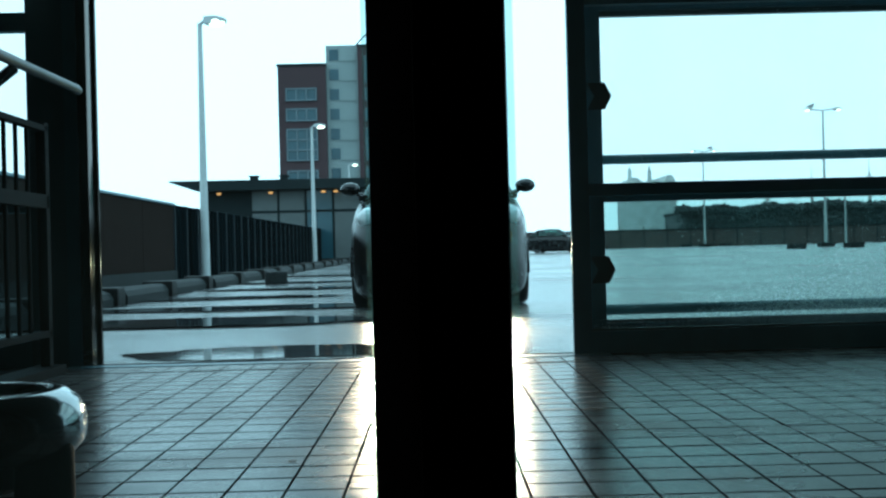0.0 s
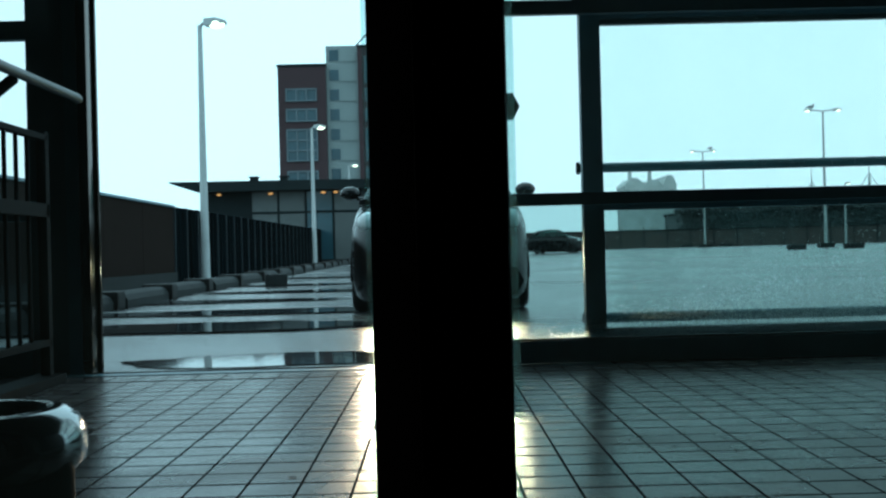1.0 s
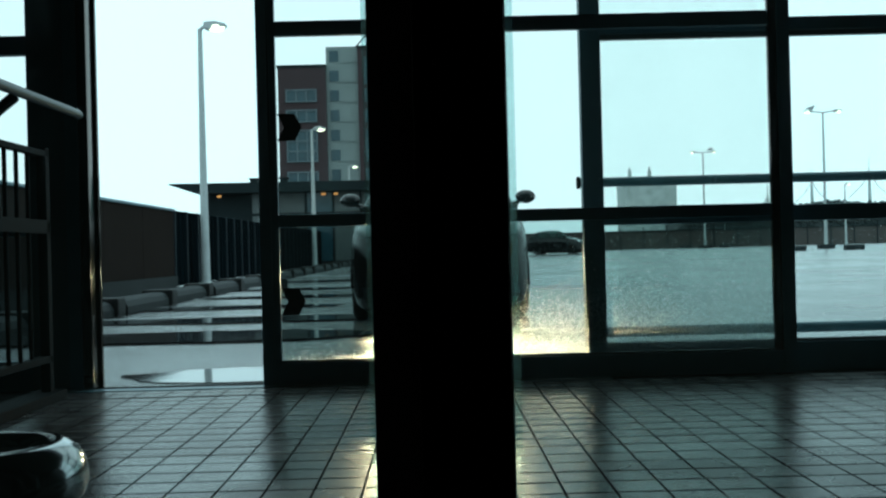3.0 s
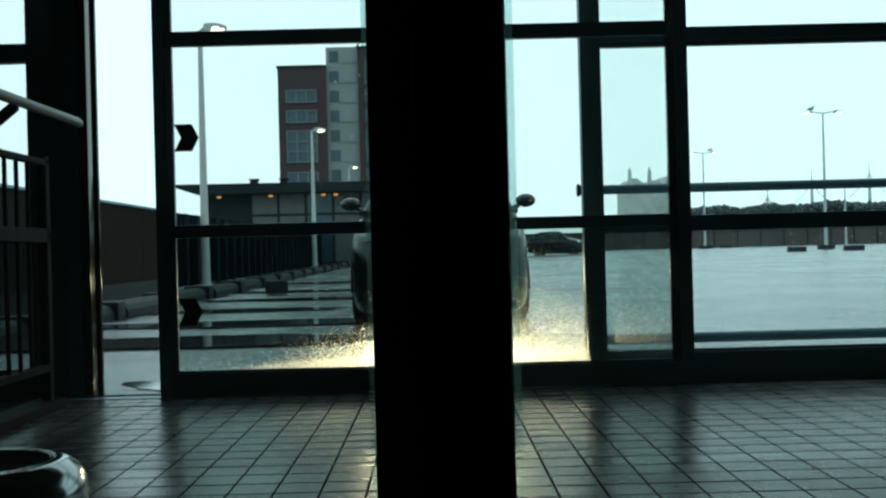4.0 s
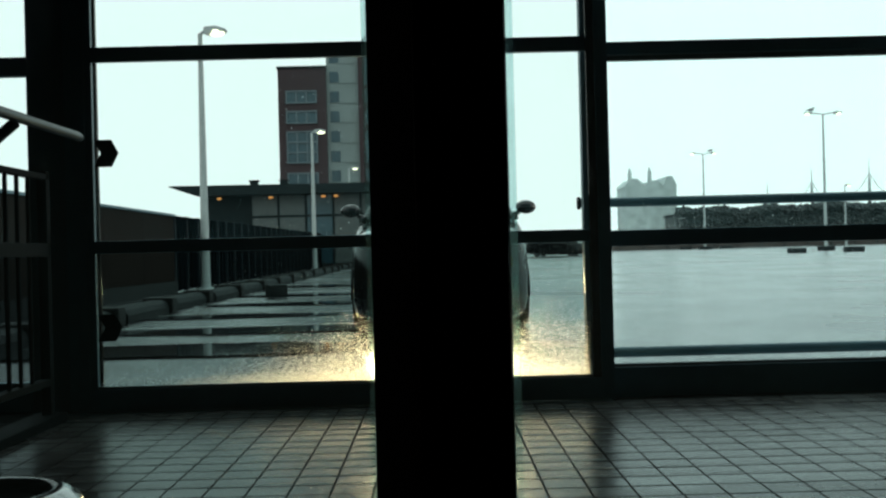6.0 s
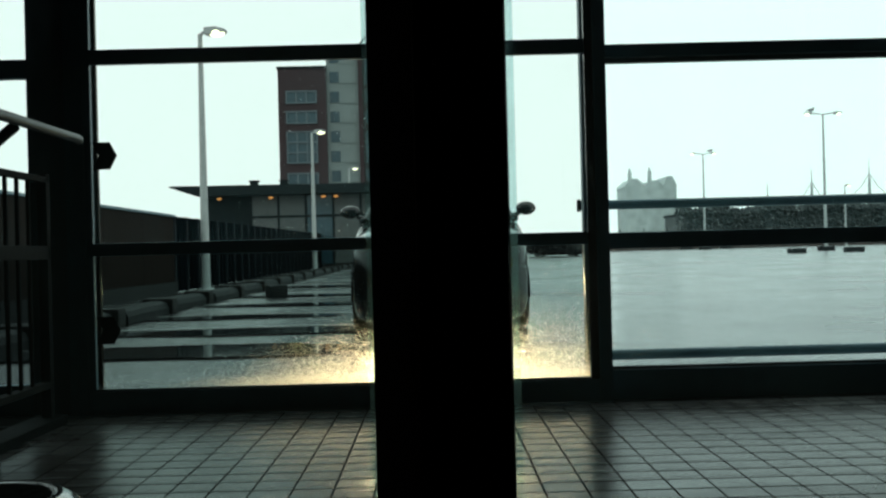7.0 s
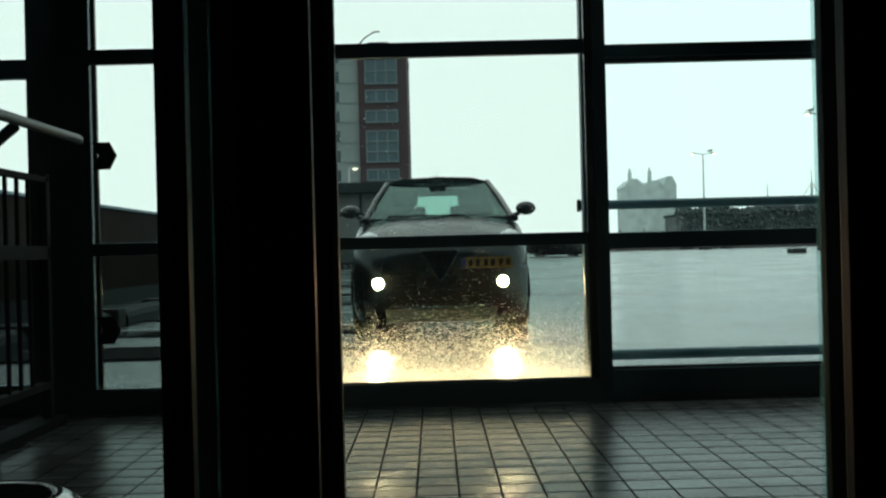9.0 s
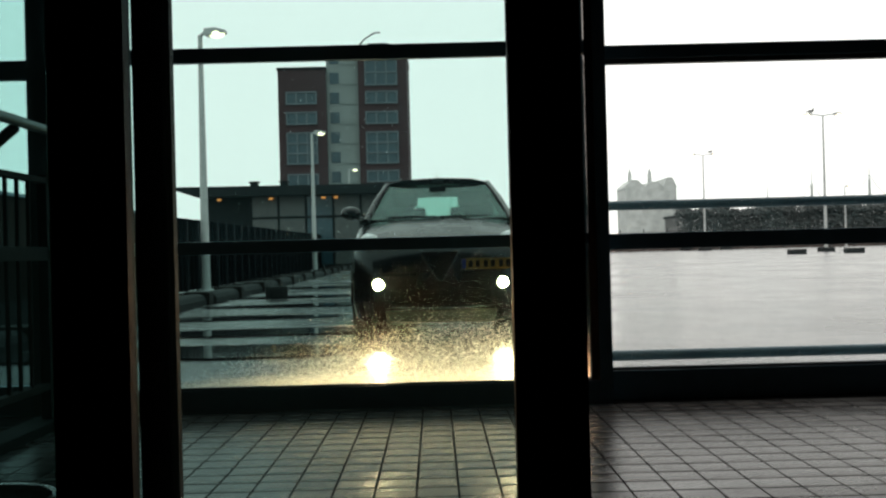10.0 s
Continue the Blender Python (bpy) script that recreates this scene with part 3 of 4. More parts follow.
def build_deck_edge():
    # brown board wall, then the sheet fence
    w = thing("boundary_wall", "brown board wall with a concrete plinth and metal coping", "wall", kind="structure")
    z0 = ground_z(15)
    part("plinth", blocks((-6.12, 6.2, -0.02, -5.90, 24.4, z0 + 0.30)), CONCRETE, w)
    for k in range(7):
        y = 6.2 + k * 2.6
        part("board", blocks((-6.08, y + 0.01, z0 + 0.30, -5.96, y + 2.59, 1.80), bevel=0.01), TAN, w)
    part("coping", blocks((-6.14, 6.2, 1.80, -5.92, 24.4, 1.85), bevel=0.01), FRAME, w)
    f = thing("fence", "dark green sheet-metal fence along the deck", "fence")
    first = None
    for k in range(44):
        y = 24.45 + k * 1.2
        if first is None:
            bm = blocks((-0.03, 0.03, 0.0, 0.03, 1.17, 1.74), bevel=0.008)
            box(bm, -0.05, 0.36, 0.05, -0.029, 0.42, 1.7)
            box(bm, 0.029, 0.36, 0.05, 0.05, 0.42, 1.7)
            box(bm, 0.029, 0.76, 0.05, 0.05, 0.82, 1.7)
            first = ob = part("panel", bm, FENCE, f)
        else:
            ob = new("panel", first.data)
            ob.parent = f
        ob.location = (-5.98, y, ground_z(y) + 0.02)
    first = None
    for k in range(45):
        y = 24.45 + k * 1.2
        if first is None:
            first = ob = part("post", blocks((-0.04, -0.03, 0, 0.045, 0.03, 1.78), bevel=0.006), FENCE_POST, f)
        else:
            ob = new("post", first.data)
            ob.parent = f
        ob.location = (-5.98, y, ground_z(y) - 0.01)
    # rounded concrete wheel stops with dark end blocks
    model = None
    rnd = random.Random(5)
    for k in range(17):
        y = 9.3 + k * 2.75
        m = pose(-4.18 + rnd.uniform(-0.04, 0.04), y, ground_z(y), 0, 0, rnd.uniform(-1.5, 1.5))
        if model is None:
            model = s = thing("wheel_stop", "rounded grey concrete wheel stop on the wet deck", "wheel stop", m, "wheel stops along the fence")
            part("beam", prism([(-0.19, 0), (0.19, 0), (0.19, 0.10), (0.15, 0.17), (0.07, 0.205), (-0.07, 0.205), (-0.15, 0.17), (-0.19, 0.10)], -1.16, 1.16), CONCRETE, s)
            part("end_block", blocks((-0.22, 1.17, 0, 0.24, 1.55, 0.24), bevel=0.05), RUBBER, s, "black rubber block")
        else:
            copy_thing(model, m)
    b = thing("concrete_block", "loose concrete block lying off the row", "block", pose(-3.05, 20.4, ground_z(20.4), 0, 0, 20))
    part("body", blocks((-0.18, -0.24, 0, 0.18, 0.24, 0.25), bevel=0.06), CONCRETE, b)
    # bay lines
    for k in range(14):
        y = 10.2 + k * 2.5
        structure("bay_line", blocks((-4.2, y - 0.06, ground_z(y) - 0.01, 0.4 if k > 1 else -1.0, y + 0.06, ground_z(y) + 0.004)), PAINT, "worn white parking bay line", "road marking")
    structure("pavement", blocks((-5.8, 6.03, -0.2, 9.0, 8.8, -0.004)), APRON, "wet pale concrete apron outside the doors", "pavement")
    # standing water, along the threshold and between the bays
    for k, (cx, cy, rx, ry) in enumerate(((-0.85, 6.50, 1.0, 0.40), (-2.5, 9.6, 1.9, 0.65), (-2.2, 11.9, 2.0, 0.5), (-2.9, 14.6, 1.6, 0.45), (-1.6, 17.6, 2.2, 0.5), (-2.8, 21.0, 1.6, 0.5), (-2.2, 26.0, 2.2, 0.8))):
        bm = bmesh.new()
        ring = []
        for q in range(64):
            a = q * math.tau / 64
            s = 1 + 0.22 * noise.noise((math.cos(a) * 1.7 + k * 7, math.sin(a) * 1.7, 0.3)) + 0.1 * noise.noise((math.cos(a) * 5, math.sin(a) * 5 + k, 2))
            x, y = cx + rx * s * math.cos(a), max(6.04, cy + ry * s * math.sin(a))
            ring.append(bm.verts.new((x, y, ground_z(cy + ry) + 0.016)))
        bm.faces.new(ring)
        structure("puddle", bm, PUDDLE, "still rainwater puddle mirroring the sky", "puddle")
    # low kerb blocks far out on the deck
    for x, y, w in ((25.3, 106.8, 0.6), (29.3, 106.8, 0.6), (21.4, 62.7, 0.48), (24.8, 62.7, 0.52), (26.36, 71.4, 0.5), (26.0, 102.0, 0.6)):
        b = thing("kerb_block", "low dark kerb block on the deck", "kerb", pose(x, y, ground_z(y)), "kerb blocks on the deck")
        part("body", blocks((-w, -0.35, -0.01, w, 0.35, 0.30), bevel=0.08), CONCRETE, b)


def far_window(parent, x0, x1, z0, z1, y, cols, rows):
    w = tagged(new("window"), "white-framed window")
    w.parent = parent
    part("pane", blocks((x0, y - 0.05, z0, x1, y + 0.1, z1)), WINDOW, w)
    bm = bmesh.new()
    for k in range(cols + 1):
        x = x0 + (x1 - x0) * k / cols
        box(bm, x - 0.07, y - 0.16, z0, x + 0.07, y - 0.04, z1)
    for k in range(rows + 1):
        z = z0 + (z1 - z0) * k / rows
        box(bm, x0 - 0.07, y - 0.18, z - 0.07, x1 + 0.07, y - 0.03, z + 0.07)
    part("frame", bm, WHITE, w)
    return w


def build_buildings():
    # apartment tower behind
    Y = 110.0
    a = thing("apartment_building", "dark red brick apartment tower with a pale stair column", "building", pose(0, 0, 0))
    part("wall", blocks((-15.8, Y, 0, -10.85, Y + 12, 20.15)), BRICK, a)
    part("wall", blocks((-7.5, Y, 0, -2.45, Y + 12, 22.0)), BRICK, a)
    part("stair_column", blocks((-10.85, Y + 0.8, 0, -7.5, Y + 12, 22.35)), PALE, a, "pale rendered column")
    part("parapet", blocks((-15.9, Y - 0.1, 20.15, -10.8, Y + 12, 20.4)), ROOFING, a)
    part("parapet", blocks((-7.55, Y - 0.1, 22.0, -2.4, Y + 12, 22.25)), ROOFING, a)
    part("roof_box", blocks((-6.6, Y + 3, 22.25, -4.4, Y + 6, 23.3)), ROOFING, a)
    part("hoist", tube([(-8.0, Y + 2, 22.3), (-6.8, Y + 2, 23.6), (-5.8, Y + 2, 24.2), (-5.2, Y + 2, 24.2)], 0.08, 8), FRAME_LIT, a)
    for z0, z1, r in ((16.6, 17.8, 1), (14.5, 15.7, 1), (10.4, 13.6, 3), (7.4, 9.3, 1), (4.0, 6.0, 1)):
        far_window(a, -14.95, -11.85, z0, z1, Y, 3, r)
    for z0, z1, r in ((18.4, 21.0, 2), (16.5, 17.7, 1), (14.4, 15.6, 1), (10.3, 13.5, 3), (8.4, 9.5, 1), (4.0, 6.0, 1)):
        far_window(a, -6.75, -3.5, z0, z1, Y, 3, r)
    for k in range(9):
        z = 4.2 + k * 2.06
        part("balcony", blocks((-9.5, Y + 0.70, z, -7.6, Y + 0.8, z + 0.95)), PALE, a)
        part("balcony_window", blocks((-10.5, Y + 0.74, z + 0.1, -9.55, Y + 0.82, z + 1.25)), WINDOW, a)
    # pavilion with the wide flat roof
    Y = 56.0
    p = thing("pavilion", "dark flat-roofed glazed pavilion with amber lamps under the eaves", "building", pose(0, 0, 0))
    part("roof", prism([(-13.6, 4.56), (-2.2, 4.50), (-2.2, 4.02), (-12.2, 4.02), (-13.6, 4.50)], Y - 1.2, Y + 14), ROOFING, p)
    part("wall", blocks((-12.2, Y, 0.1, -9.6, Y + 12, 4.02)), ROOFING, p)
    part("wall", blocks((-7.7, Y + 0.5, 0.1, -6.4, Y + 12, 3.0)), ROOFING, p)
    part("wall", blocks((-9.6, Y + 11, 0.1, -2.4, Y + 12, 4.02)), PALE, p)
    part("floor_slab", blocks((-9.6, Y, 0.1, -2.4, Y + 12, 0.4)), CONCRETE, p)
    for k in range(6):
        x = -9.6 + k * 1.44
        part("mullion", blocks((x - 0.06, Y - 0.06, 0.1, x + 0.06, Y + 0.06, 4.02)), ROOFING, p)
        if k < 5:
            part("pane", blocks((x + 0.06, Y - 0.01, 0.4, x + 1.38, Y + 0.01, 4.02)), WINDOW if k in (2,) else LIT_PANE, p)
    part("transom", blocks((-9.6, Y - 0.07, 2.85, -2.4, Y + 0.07, 2.97)), ROOFING, p)
    for x in (-11.2, -8.5, -5.75, -5.1):
        bm = bmesh.new()
        bmesh.ops.create_uvsphere(bm, u_segments=12, v_segments=6, radius=0.13, matrix=Matrix.Translation((x, Y - 0.35, 3.90)) @ Matrix.Diagonal((1.0, 0.6, 0.5, 1)))
        part("lamp", bm, AMBER, p, "glowing amber lamp", True)
    for x in (-9.6, -8.0):
        part("vent", blocks((x - 0.2, Y + 1, 4.5, x + 0.2, Y + 1.4, 4.85), (x - 0.26, Y + 0.94, 4.85, x + 0.26, Y + 1.46, 4.92)), ROOFING, p)
    # brick parapet round the deck
    w = thing("deck_parapet", "long low brown brick parapet at the far side of the deck", "wall", kind="structure")
    part("wall", blocks((-5, 118, 0, 140, 118.4, 2.35)), PARAPET, w)
    part("coping", blocks((-5, 117.9, 2.35, 140, 118.5, 2.5)), CONCRETE, w)
    for k in range(40):
        x = 18 + k * 2.6
        part("fence_post", blocks((x - 0.05, 117.6, 0.4, x + 0.05, 117.7, 2.9)), ROOFING, w)


def build_distance():
    rnd = random.Random(11)
    verts, faces = [], []

    def clump(x, y, z, r):
        k = len(verts)
        for q in ((1, 0, 0), (-1, 0, 0), (0, 1, 0), (0, -1, 0), (0, 0, 1), (0, 0, -1)):
            s = r * rnd.uniform(0.6, 1.3)
            verts.append((x + q[0] * s, y + q[1] * s, z + q[2] * s))
        for a in (0, 1):
            for b in (2, 3):
                for c in (4, 5):
                    faces.append((k + a, k + b, k + c))

    b = thing("warehouse", "long low dark building beyond the deck", "building")
    part("wall", blocks((43.5, 185, 0, 150, 200, 6.1)), LOW_BUILDING, b)
    part("roof", blocks((43.2, 184.6, 6.1, 150, 200, 6.5)), ROOFING, b)
    for _ in range(15000):
        x = rnd.uniform(41, 150)
        top = 6.7 + 0.3 * math.sin(x * 0.21) + 0.2 * math.sin(x * 0.67 + 1) + (0.3 if 52 < x < 57 else 0)
        clump(x, 178 + rnd.uniform(-4, 4), rnd.uniform(0.5, top) if rnd.random() < 0.5 else top + rnd.uniform(-0.7, 0.35) + 0.35 * noise.noise((x * 0.9, 0, 4)), rnd.uniform(0.14, 0.42))
    data = bpy.data.meshes.new("far_trees")
    data.from_pydata(verts, [], faces)
    data.materials.append(LEAF)
    tagged(new("far_trees", data), "belt of grey misty trees far beyond the deck", "trees", "", "stuff")
    c = thing("church", "church with two small turrets, far haze put into its pale colour", "church", pose(1.7, 0, 0))
    part("nave", blocks((43.6, 250, 0, 55.6, 262, 14.9)), HAZE_PALE, c)
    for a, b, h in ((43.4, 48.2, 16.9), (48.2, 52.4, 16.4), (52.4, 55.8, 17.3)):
        part("roof", prism([(a, 14.9), (b, 14.9), (b - 0.3, 15.6), ((a + b) / 2 + 0.6, h), ((a + b) / 2 - 0.6, h), (a + 0.3, 15.6)], 250, 262), HAZE_PALE, c)
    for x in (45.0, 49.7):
        part("turret", rods(((x, 252, 15), (x, 252, 18.2), 0.55, 0.45), ((x, 252, 18.2), (x, 252, 19.9), 0.5, 0.02), sides=8), HAZE_PALE, c)
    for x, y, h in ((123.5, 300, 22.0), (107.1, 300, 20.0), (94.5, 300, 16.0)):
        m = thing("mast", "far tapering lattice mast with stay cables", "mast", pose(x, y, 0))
        part("pole", rods(((0, 0, 0), (0, 0, h * 0.85), 0.9, 0.35), ((0, 0, h * 0.85), (0, 0, h + 2), 0.2, 0.05), sides=8), HAZE_PALE, m)
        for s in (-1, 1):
            part("cable", tube([(s * 6, 0, h - 9), (s * 2.2, 0, h - 5.5), (0, 0, h - 2)], 0.1, 6), HAZE_PALE, m)


# ---- cars ----
def loft(stations):
    """A body drawn through mirrored cross sections (y, half outline from the bottom centre to the top centre)."""
    bm, rings = bmesh.new(), []
    for y, half in stations:
        ring = [bm.verts.new((x, y, z)) for x, z in half] + [bm.verts.new((-x, y, z)) for x, z in half[-2:0:-1]]
        rings.append(ring)
    for a, b in zip(rings, rings[1:]):
        for k in range(len(a)):
            j = (k + 1) % len(a)
            bm.faces.new((a[k], a[j], b[j], b[k]))
    bm.faces.new(rings[0][::-1])
    bm.faces.new(rings[-1])
    bmesh.ops.recalc_face_normals(bm, faces=bm.faces)
    return bm


def section(w, zb, zt, crown):
    return [(0, zb), (w * 0.86, zb), (w * 0.96, zb + 0.07), (w, zb + 0.22), (w, (zb + zt) / 2 + 0.08), (w * 0.985, zt - 0.16), (w * 0.93, zt - 0.05), (w * 0.80, zt), (w * 0.45, zt + crown * 0.8), (0, zt + crown)]


def smoothed(bm, cuts=1):
    bmesh.ops.subdivide_edges(bm, edges=bm.edges, cuts=cuts, use_grid_fill=True, smooth=0.25)
    return bm


def sheet(corners):
    """A thin pane through four corners."""
    bm = bmesh.new()
    c = [Vector(q) for q in corners]
    bm.faces.new([bm.verts.new(q) for q in c])
    return bm


def wheel(parent, x, y, r):
    w = new("wheel")
    w.parent = parent
    w.matrix_basis = pose(x, y, r, 0, 90, 0)
    part("tyre", turned([(r * 0.66, -0.10), (r * 0.9, -0.115), (r * 0.985, -0.085), (r, -0.03), (r, 0.03), (r * 0.985, 0.085), (r * 0.9, 0.115), (r * 0.66, 0.10), (r * 0.66, -0.10)], 32), TYRE, w, "", True)
    part("rim", turned([(0, -0.07), (r * 0.2, -0.08), (r * 0.3, -0.05), (r * 0.6, -0.06), (r * 0.66, -0.10), (r * 0.66, 0.10), (r * 0.6, 0.06), (r * 0.3, 0.05), (r * 0.2, 0.08), (0, 0.07)], 20), RAIL, w, "", True)


def build_car(name, label, m, lit):
    c = thing(name, label, "car", m)
    st = [(0.0, section(0.66, 0.20, 0.74, 0.07)), (0.10, section(0.80, 0.15, 0.88, 0.07)), (0.28, section(0.90, 0.12, 0.98, 0.06)), (0.55, section(0.945, 0.11, 1.06, 0.07)),
          (0.85, section(0.955, 0.11, 1.14, 0.07)), (1.12, section(0.955, 0.11, 1.20, 0.05)), (2.4, section(0.955, 0.11, 1.23, 0.0)), (3.5, section(0.95, 0.2, 1.22, 0.0)),
          (4.0, section(0.90, 0.24, 1.18, 0.0)), (4.2, section(0.78, 0.32, 1.0, 0.0))]
    part("body", smoothed(loft(st)), CAR_PAINT, c, "", True)
    # cabin: roof, pillars, panes
    ws0, ws1 = [(-0.80, 1.10, 1.235), (0.80, 1.10, 1.235)], [(-0.585, 1.95, 1.685), (0.585, 1.95, 1.685)]
    r0, r1 = [(-0.585, 3.2, 1.67), (0.585, 3.2, 1.67)], [(-0.76, 3.95, 1.20), (0.76, 3.95, 1.20)]
    roof = loft([(1.93, [(0, 1.68), (0.54, 1.67), (0.63, 1.66), (0.60, 1.69), (0.42, 1.735), (0, 1.752)]), (2.5, [(0, 1.70), (0.56, 1.68), (0.665, 1.675), (0.63, 1.728), (0.40, 1.778), (0, 1.797)]),
                 (3.22, [(0, 1.67), (0.54, 1.66), (0.61, 1.66), (0.59, 1.69), (0.4, 1.715), (0, 1.725)])])
    part("roof", roof, CAR_PAINT, c, "", True)
    for s in (-1, 1):
        part("pillar", tube([(s * 0.82, 1.07, 1.22), (s * 0.72, 1.50, 1.46), (s * 0.60, 1.95, 1.68)], 0.035, 8), CAR_PAINT, c, "", True)
        part("pillar", tube([(s * 0.87, 2.45, 1.2), (s * 0.62, 2.5, 1.69)], 0.045, 8), CAR_PAINT, c, "", True)
        part("pillar", tube([(s * 0.78, 3.98, 1.18), (s * 0.70, 3.6, 1.45), (s * 0.60, 3.2, 1.67)], 0.07, 8), CAR_PAINT, c, "", True)
        part("sill_top", blocks((s * 0.84 - 0.06, 1.1, 1.18, s * 0.84 + 0.06, 3.9, 1.245), bevel=0.015), CAR_PAINT, c)
        clear(part("side_window", sheet([(s * 0.84, 1.2, 1.24), (s * 0.84, 3.85, 1.22), (s * 0.60, 3.2, 1.67), (s * 0.60, 1.95, 1.68)]), CAR_GLASS, c))
        mir = part("mirror", tube([(s * 0.86, 1.28, 1.25), (s * 0.93, 1.27, 1.27)], 0.025, 8), CAR_PAINT, c)
        bm = bmesh.new()
        bmesh.ops.create_uvsphere(bm, u_segments=16, v_segments=10, radius=1, matrix=Matrix.Translation((s * 1.0, 1.25, 1.325)) @ Matrix.Diagonal((0.115, 0.09, 0.078, 1)))
        part("mirror_shell", bm, CAR_PAINT, mir, "", True)
        # round headlamp in the wing
        bm = bmesh.new()
        bmesh.ops.create_uvsphere(bm, u_segments=20, v_segments=10, radius=1, matrix=Matrix.Translation((s * 0.735, 0.26, 0.955)) @ Matrix.Rotation(radians(-35), 4, "X") @ Matrix.Diagonal((0.125, 0.10, 0.125, 1)))
        part("headlamp", bm, LENS, c, "clear round headlamp", True)
        bm = bmesh.new()
        bmesh.ops.create_uvsphere(bm, u_segments=32, v_segments=16, radius=1, matrix=Matrix.Translation((s * 0.64, -0.01, 0.535)) @ Matrix.Diagonal((0.056, 0.05, 0.056, 1)))
        part("fog_lamp", bm, HEADLIGHT if lit else LENS, c, "lit warm white lamp" if lit else "", True)
        part("wheel_arch", tube([(s * 0.945, 0.86 + 0.37 * math.cos(q), 0.34 + 0.37 * math.sin(q)) for q in [math.pi * k / 10 for k in range(11)]], 0.018, 8), BLACK, c)
        wheel(c, s * 0.84, 0.86, 0.335)
        wheel(c, s * 0.84, 3.35, 0.335)
    clear(part("windscreen", sheet([*ws0, ws1[1], ws1[0]]), CAR_GLASS, c))
    clear(part("rear_window", sheet([r1[0], r1[1], r0[1], r0[0]]), REAR_GLASS, c))
    part("dashboard", blocks((-0.78, 1.25, 1.10, 0.78, 1.6, 1.27), bevel=0.03), BLACK, c)
    for s in (-1, 1):
        seat = part("seat", blocks((s * 0.40 - 0.25, 2.35, 0.9, s * 0.40 + 0.25, 2.5, 1.42), bevel=0.06), BLACK, c)
        part("headrest", blocks((s * 0.40 - 0.15, 2.36, 1.43, s * 0.40 + 0.15, 2.46, 1.58), bevel=0.04), BLACK, seat)
    part("rear_seat", blocks((-0.75, 3.3, 0.8, -0.30, 3.5, 1.62), (0.30, 3.3, 0.8, 0.75, 3.5, 1.62), (-0.30, 3.3, 0.8, 0.30, 3.5, 1.335), bevel=0.03), BLACK, c)
    part("roof_lining", blocks((-0.60, 3.05, 1.585, 0.60, 3.2, 1.665), bevel=0.02), BLACK, c)
    part("inner_mirror", blocks((-0.10, 1.78, 1.58, 0.10, 1.81, 1.64), bevel=0.012), BLACK, c)
    part("aerial", rods(((0, 2.9, 1.73), (0.0, 3.0, 1.90), 0.006, 0.003), sides=6), BLACK, c)
    for s in (-1, 1):
        part("wiper", tube([(s * 0.3 - 0.28, 1.14, 1.262), (s * 0.3 + 0.3, 1.16, 1.262)], 0.01, 6), BLACK, c)
    # shield grille, chrome outline, plate, intakes
    part("grille", prism([(-0.19, 0.86), (0.19, 0.86), (0.03, 0.56), (-0.03, 0.56)], -0.025, 0.1), BLACK, c)
    part("grille_trim", tube([(-0.19, 0.0, 0.87), (-0.14, -0.03, 0.76), (-0.03, -0.035, 0.575), (0.0, -0.037, 0.56), (0.03, -0.035, 0.575), (0.14, -0.03, 0.76), (0.19, 0.0, 0.87)], 0.008, 8), CHROME, c, "thin chrome shield outline", True)
    part("lower_intake", blocks((-0.52, -0.012, 0.33, 0.52, 0.06, 0.47), bevel=0.02), BLACK, c)
    part("front_lip", tube([(-0.55, 0.02, 0.30), (-0.25, -0.035, 0.285), (0.25, -0.035, 0.285), (0.55, 0.02, 0.30)], 0.018, 8), CHROME, c, "pale lip under the bumper", True)
    part("spoiler", loft([(-0.025, [(0, 0.15), (0.48, 0.15), (0.55, 0.20), (0.56, 0.265), (0, 0.272)]), (0.08, [(0, 0.13), (0.52, 0.13), (0.60, 0.19), (0.61, 0.265), (0, 0.272)])]), SPOILER, c, "wet grey plastic spoiler, paled for light off the ground", False)
    plate = part("number_plate", blocks((0.22, -0.03, 0.675, 0.74, -0.012, 0.785), bevel=0.004), PLATE, c, "yellow plate with dark bars")
    part("plate_band", blocks((0.222, -0.033, 0.68, 0.262, -0.029, 0.78)), BLUE, plate, "blue end band")
    for k in range(6):
        x = 0.29 + k * 0.072 + (0.012 if k > 1 else 0) + (0.012 if k > 3 else 0)
        part("plate_bar", blocks((x, -0.034, 0.695, x + 0.042, -0.029, 0.765)), BLACK, plate)
    part("bumper_strip", blocks((-0.60, -0.012, 0.62, -0.24, 0.08, 0.66), bevel=0.01), BLACK, c)
    if lit:
        for s in (-1, 1):
            lamp = new("headlight_beam", bpy.data.lights.new("headlight_beam", "SPOT"))
            lamp.data.energy, lamp.data.color, lamp.data.spot_size, lamp.data.spot_blend, lamp.data.shadow_soft_size = 1100, (1.0, 0.50, 0.27), radians(30), 1.0, 0.04
            lamp.parent = c
            lamp.matrix_basis = look((s * 0.645, -0.08, 0.535), (s * 0.58, -5.0, -0.10))
    return c


build_shell()
build_facade()
leaf = build_leaf()
build_lobby()
build_litter()
build_barrier()
cabin, slow, fast, slow2, fast2 = build_lift()
build_car("car", "black wet hatchback with lit lamps facing the glass doors", pose(0.052, 10.9, ground_z(11.5)), True)
build_car("car", "dark parked hatchback far across the deck", pose(11.0, 78.0, ground_z(78), 0, 0, 70), False)
build_lamps()
build_deck_edge()
build_buildings()
build_distance()


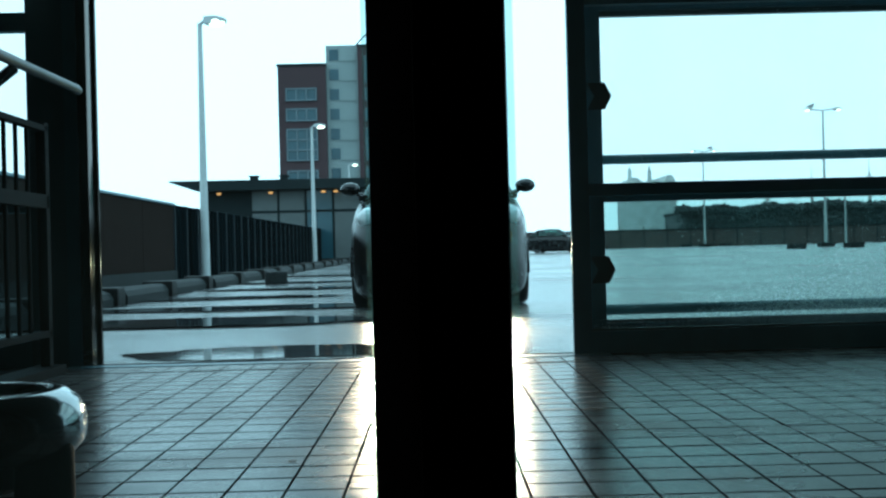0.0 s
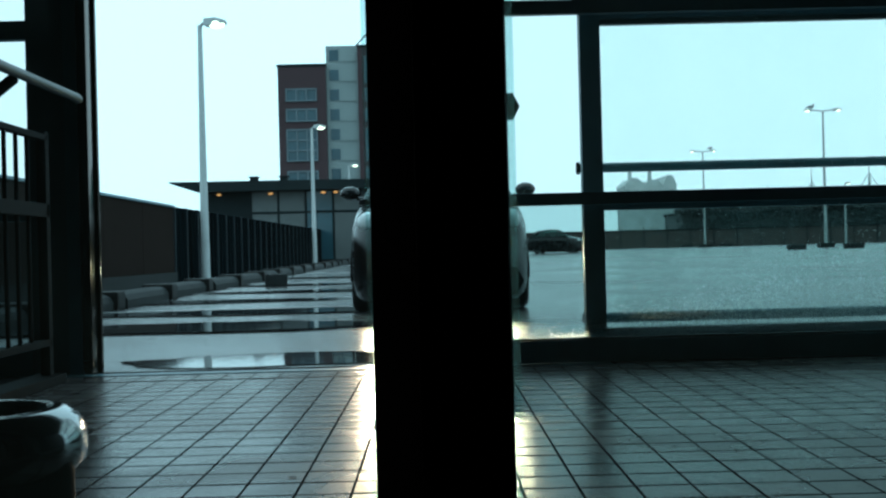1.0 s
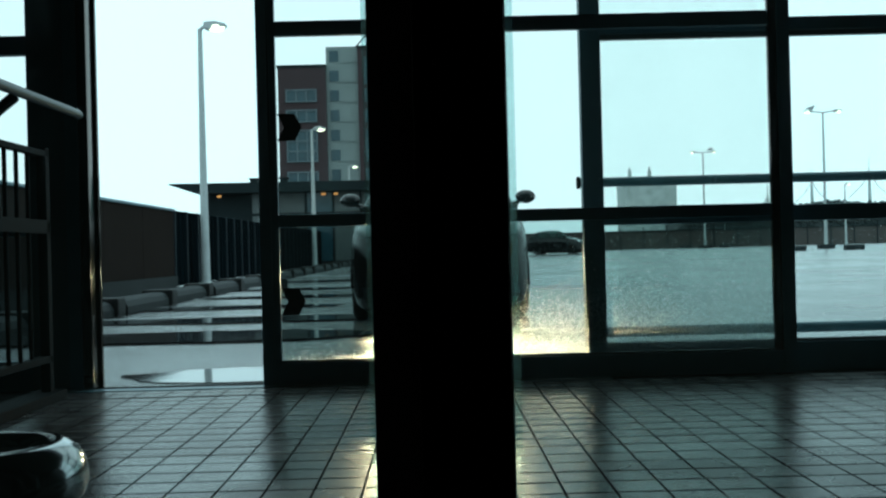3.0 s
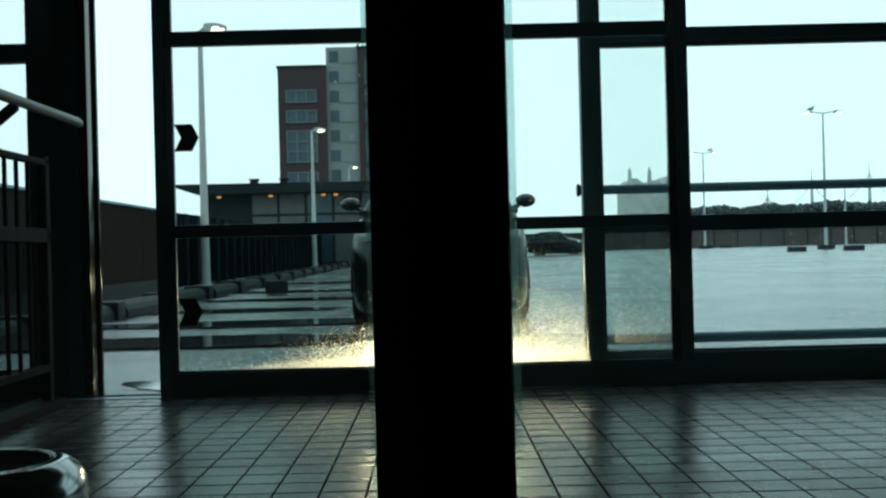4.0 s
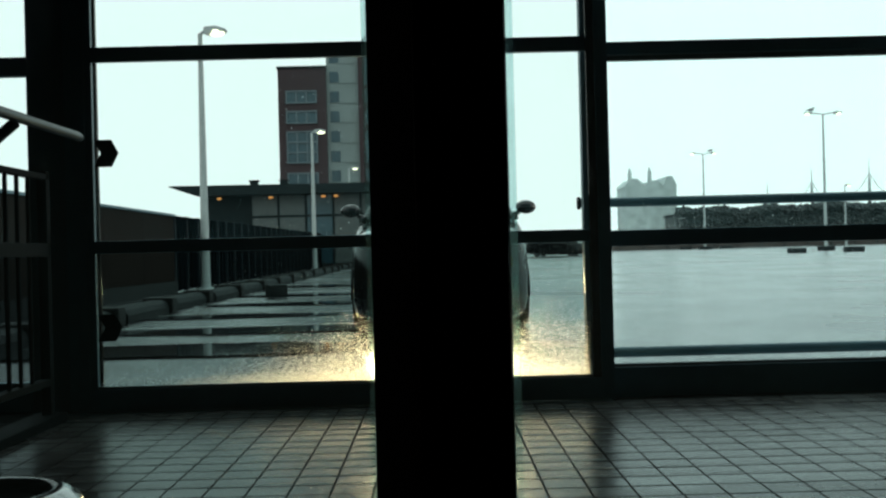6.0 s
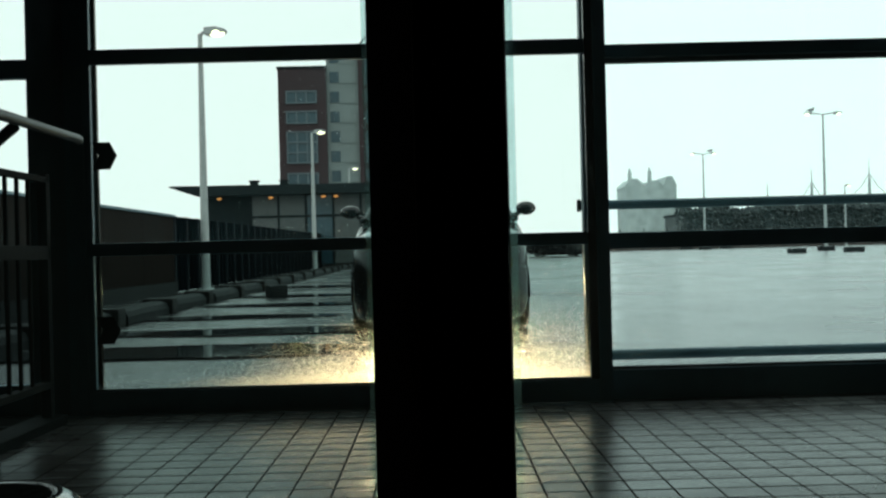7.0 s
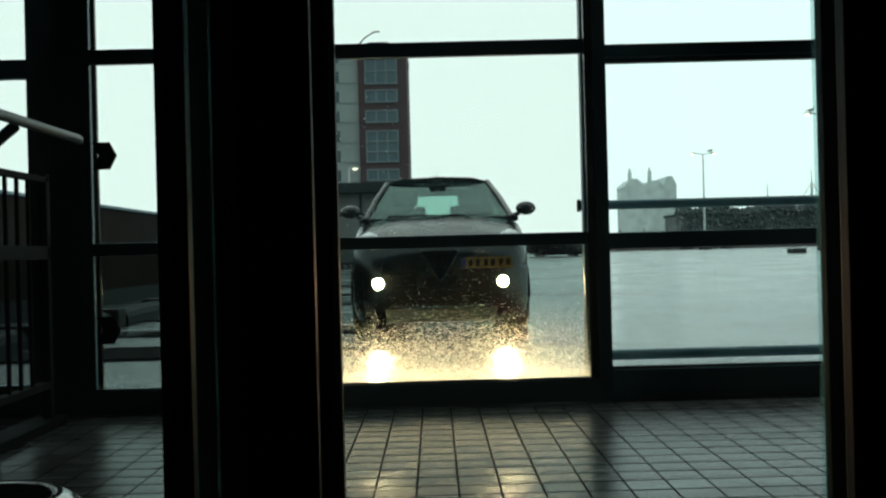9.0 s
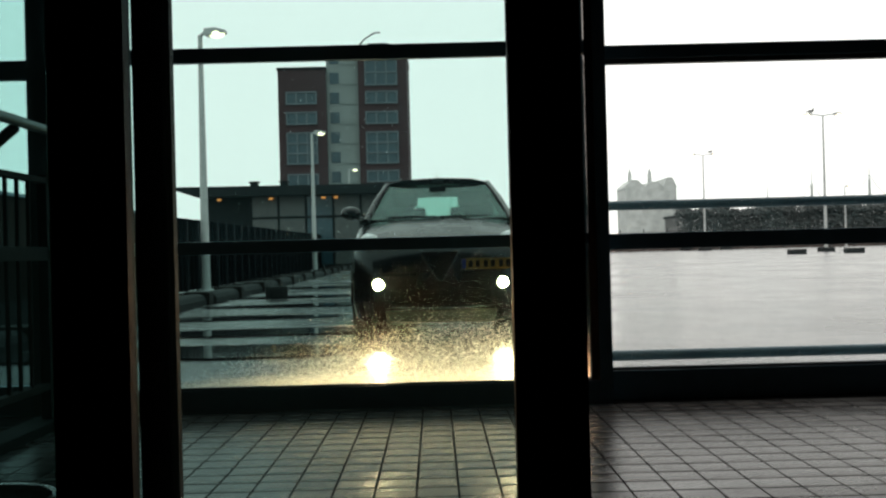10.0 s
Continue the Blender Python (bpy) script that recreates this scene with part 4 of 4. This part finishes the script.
# ---- floor tiles ----
def build_tiles():
    floor = bpy.data.objects["floor"]
    bm = blocks((-0.0721, -0.0690, -0.012, 0.0721, 0.0690, 0.0))
    top = [e for e in bm.edges if all(v.co.z > -0.001 for v in e.verts)]
    bmesh.ops.bevel(bm, geom=top, offset=0.0010, segments=1, affect="EDGES")
    model = part("tile", bm, TILE, floor)
    data = model.data
    data.materials.append(GROUT)
    for f in data.polygons:
        f.material_index = 0 if f.normal.z > 0.95 else 1
    rnd = random.Random(2)
    verts, faces, first = [], [], True
    for j in range(-12, 15):
        for i in range(-16, 38):
            x, y = -1.13538 + 0.15 * (i + 0.5), 3.71117 + 0.15 * (j + 0.5)
            if y > 5.78 or y < 2.3 or x > 4.5 or x < -1.99:
                continue
            z = rnd.uniform(-0.0004, 0.0006)
            if -1.6 < x < 1.9 and 3.85 < y < 5.75:
                ob = model if first else new("tile", data)
                first = False
                ob.parent = floor
                ob.location, ob.rotation_euler = (x, y, z), (rnd.uniform(-0.006, 0.006), rnd.uniform(-0.006, 0.006), 0)
            else:
                k = len(verts)
                verts += [(x + v.co.x, y + v.co.y, z + v.co.z) for v in data.vertices]
                faces += [tuple(k + q for q in f.vertices) for f in data.polygons]
    rest = bpy.data.meshes.new("outer_tiles")
    rest.from_pydata(verts, [], faces)
    rest.materials.append(TILE)
    rest.materials.append(GROUT)
    for f in rest.polygons:
        f.material_index = 0 if f.normal.z > 0.95 else 1
    ob = new("outer_tiles", rest)
    ob.parent = floor
    tagged(ob, kind="stuff")


build_tiles()


# ---- what moves ----
def motions():
    # the sliding door closes
    away = [(0.0, 876), (0.3, 838), (0.6, 790), (1.0, 713), (1.5, 614), (2.0, 521), (2.5, 425), (3.2, 288), (3.8, 178), (4.0, 145), (4.5, 77), (5.0, 36), (5.5, 11), (6.0, 3), (7.0, 0), (10.0, 0)]
    walk(leaf, [(t, pose(-1.993 + d * 5.85 / 1881, 5.825, 0)) for t, d in away])
    # the lift comes up to the landing
    walk(cabin, [(t, pose(0, 0, -d)) for t, d in RISE] + [(10.0, pose(0, 0, 0))])
    # its doors slide open, the leading panel twice as fast
    slid = [(0.0, 0), (7.55, 0), (7.8, 3), (8.0, 11), (8.1, 26), (8.2, 46), (8.3, 70), (8.4, 98), (8.5, 126), (8.6, 157), (8.8, 206), (9.0, 252), (9.2, 303), (9.5, 378), (9.8, 464), (10.0, 518)]
    for panel, pace in ((slow, 1), (slow2, 1), (fast, 2), (fast2, 2)):
        walk(panel, [(t, pose(-pace * d * 1.8 / 1881, 0, 0)) for t, d in slid])


motions()
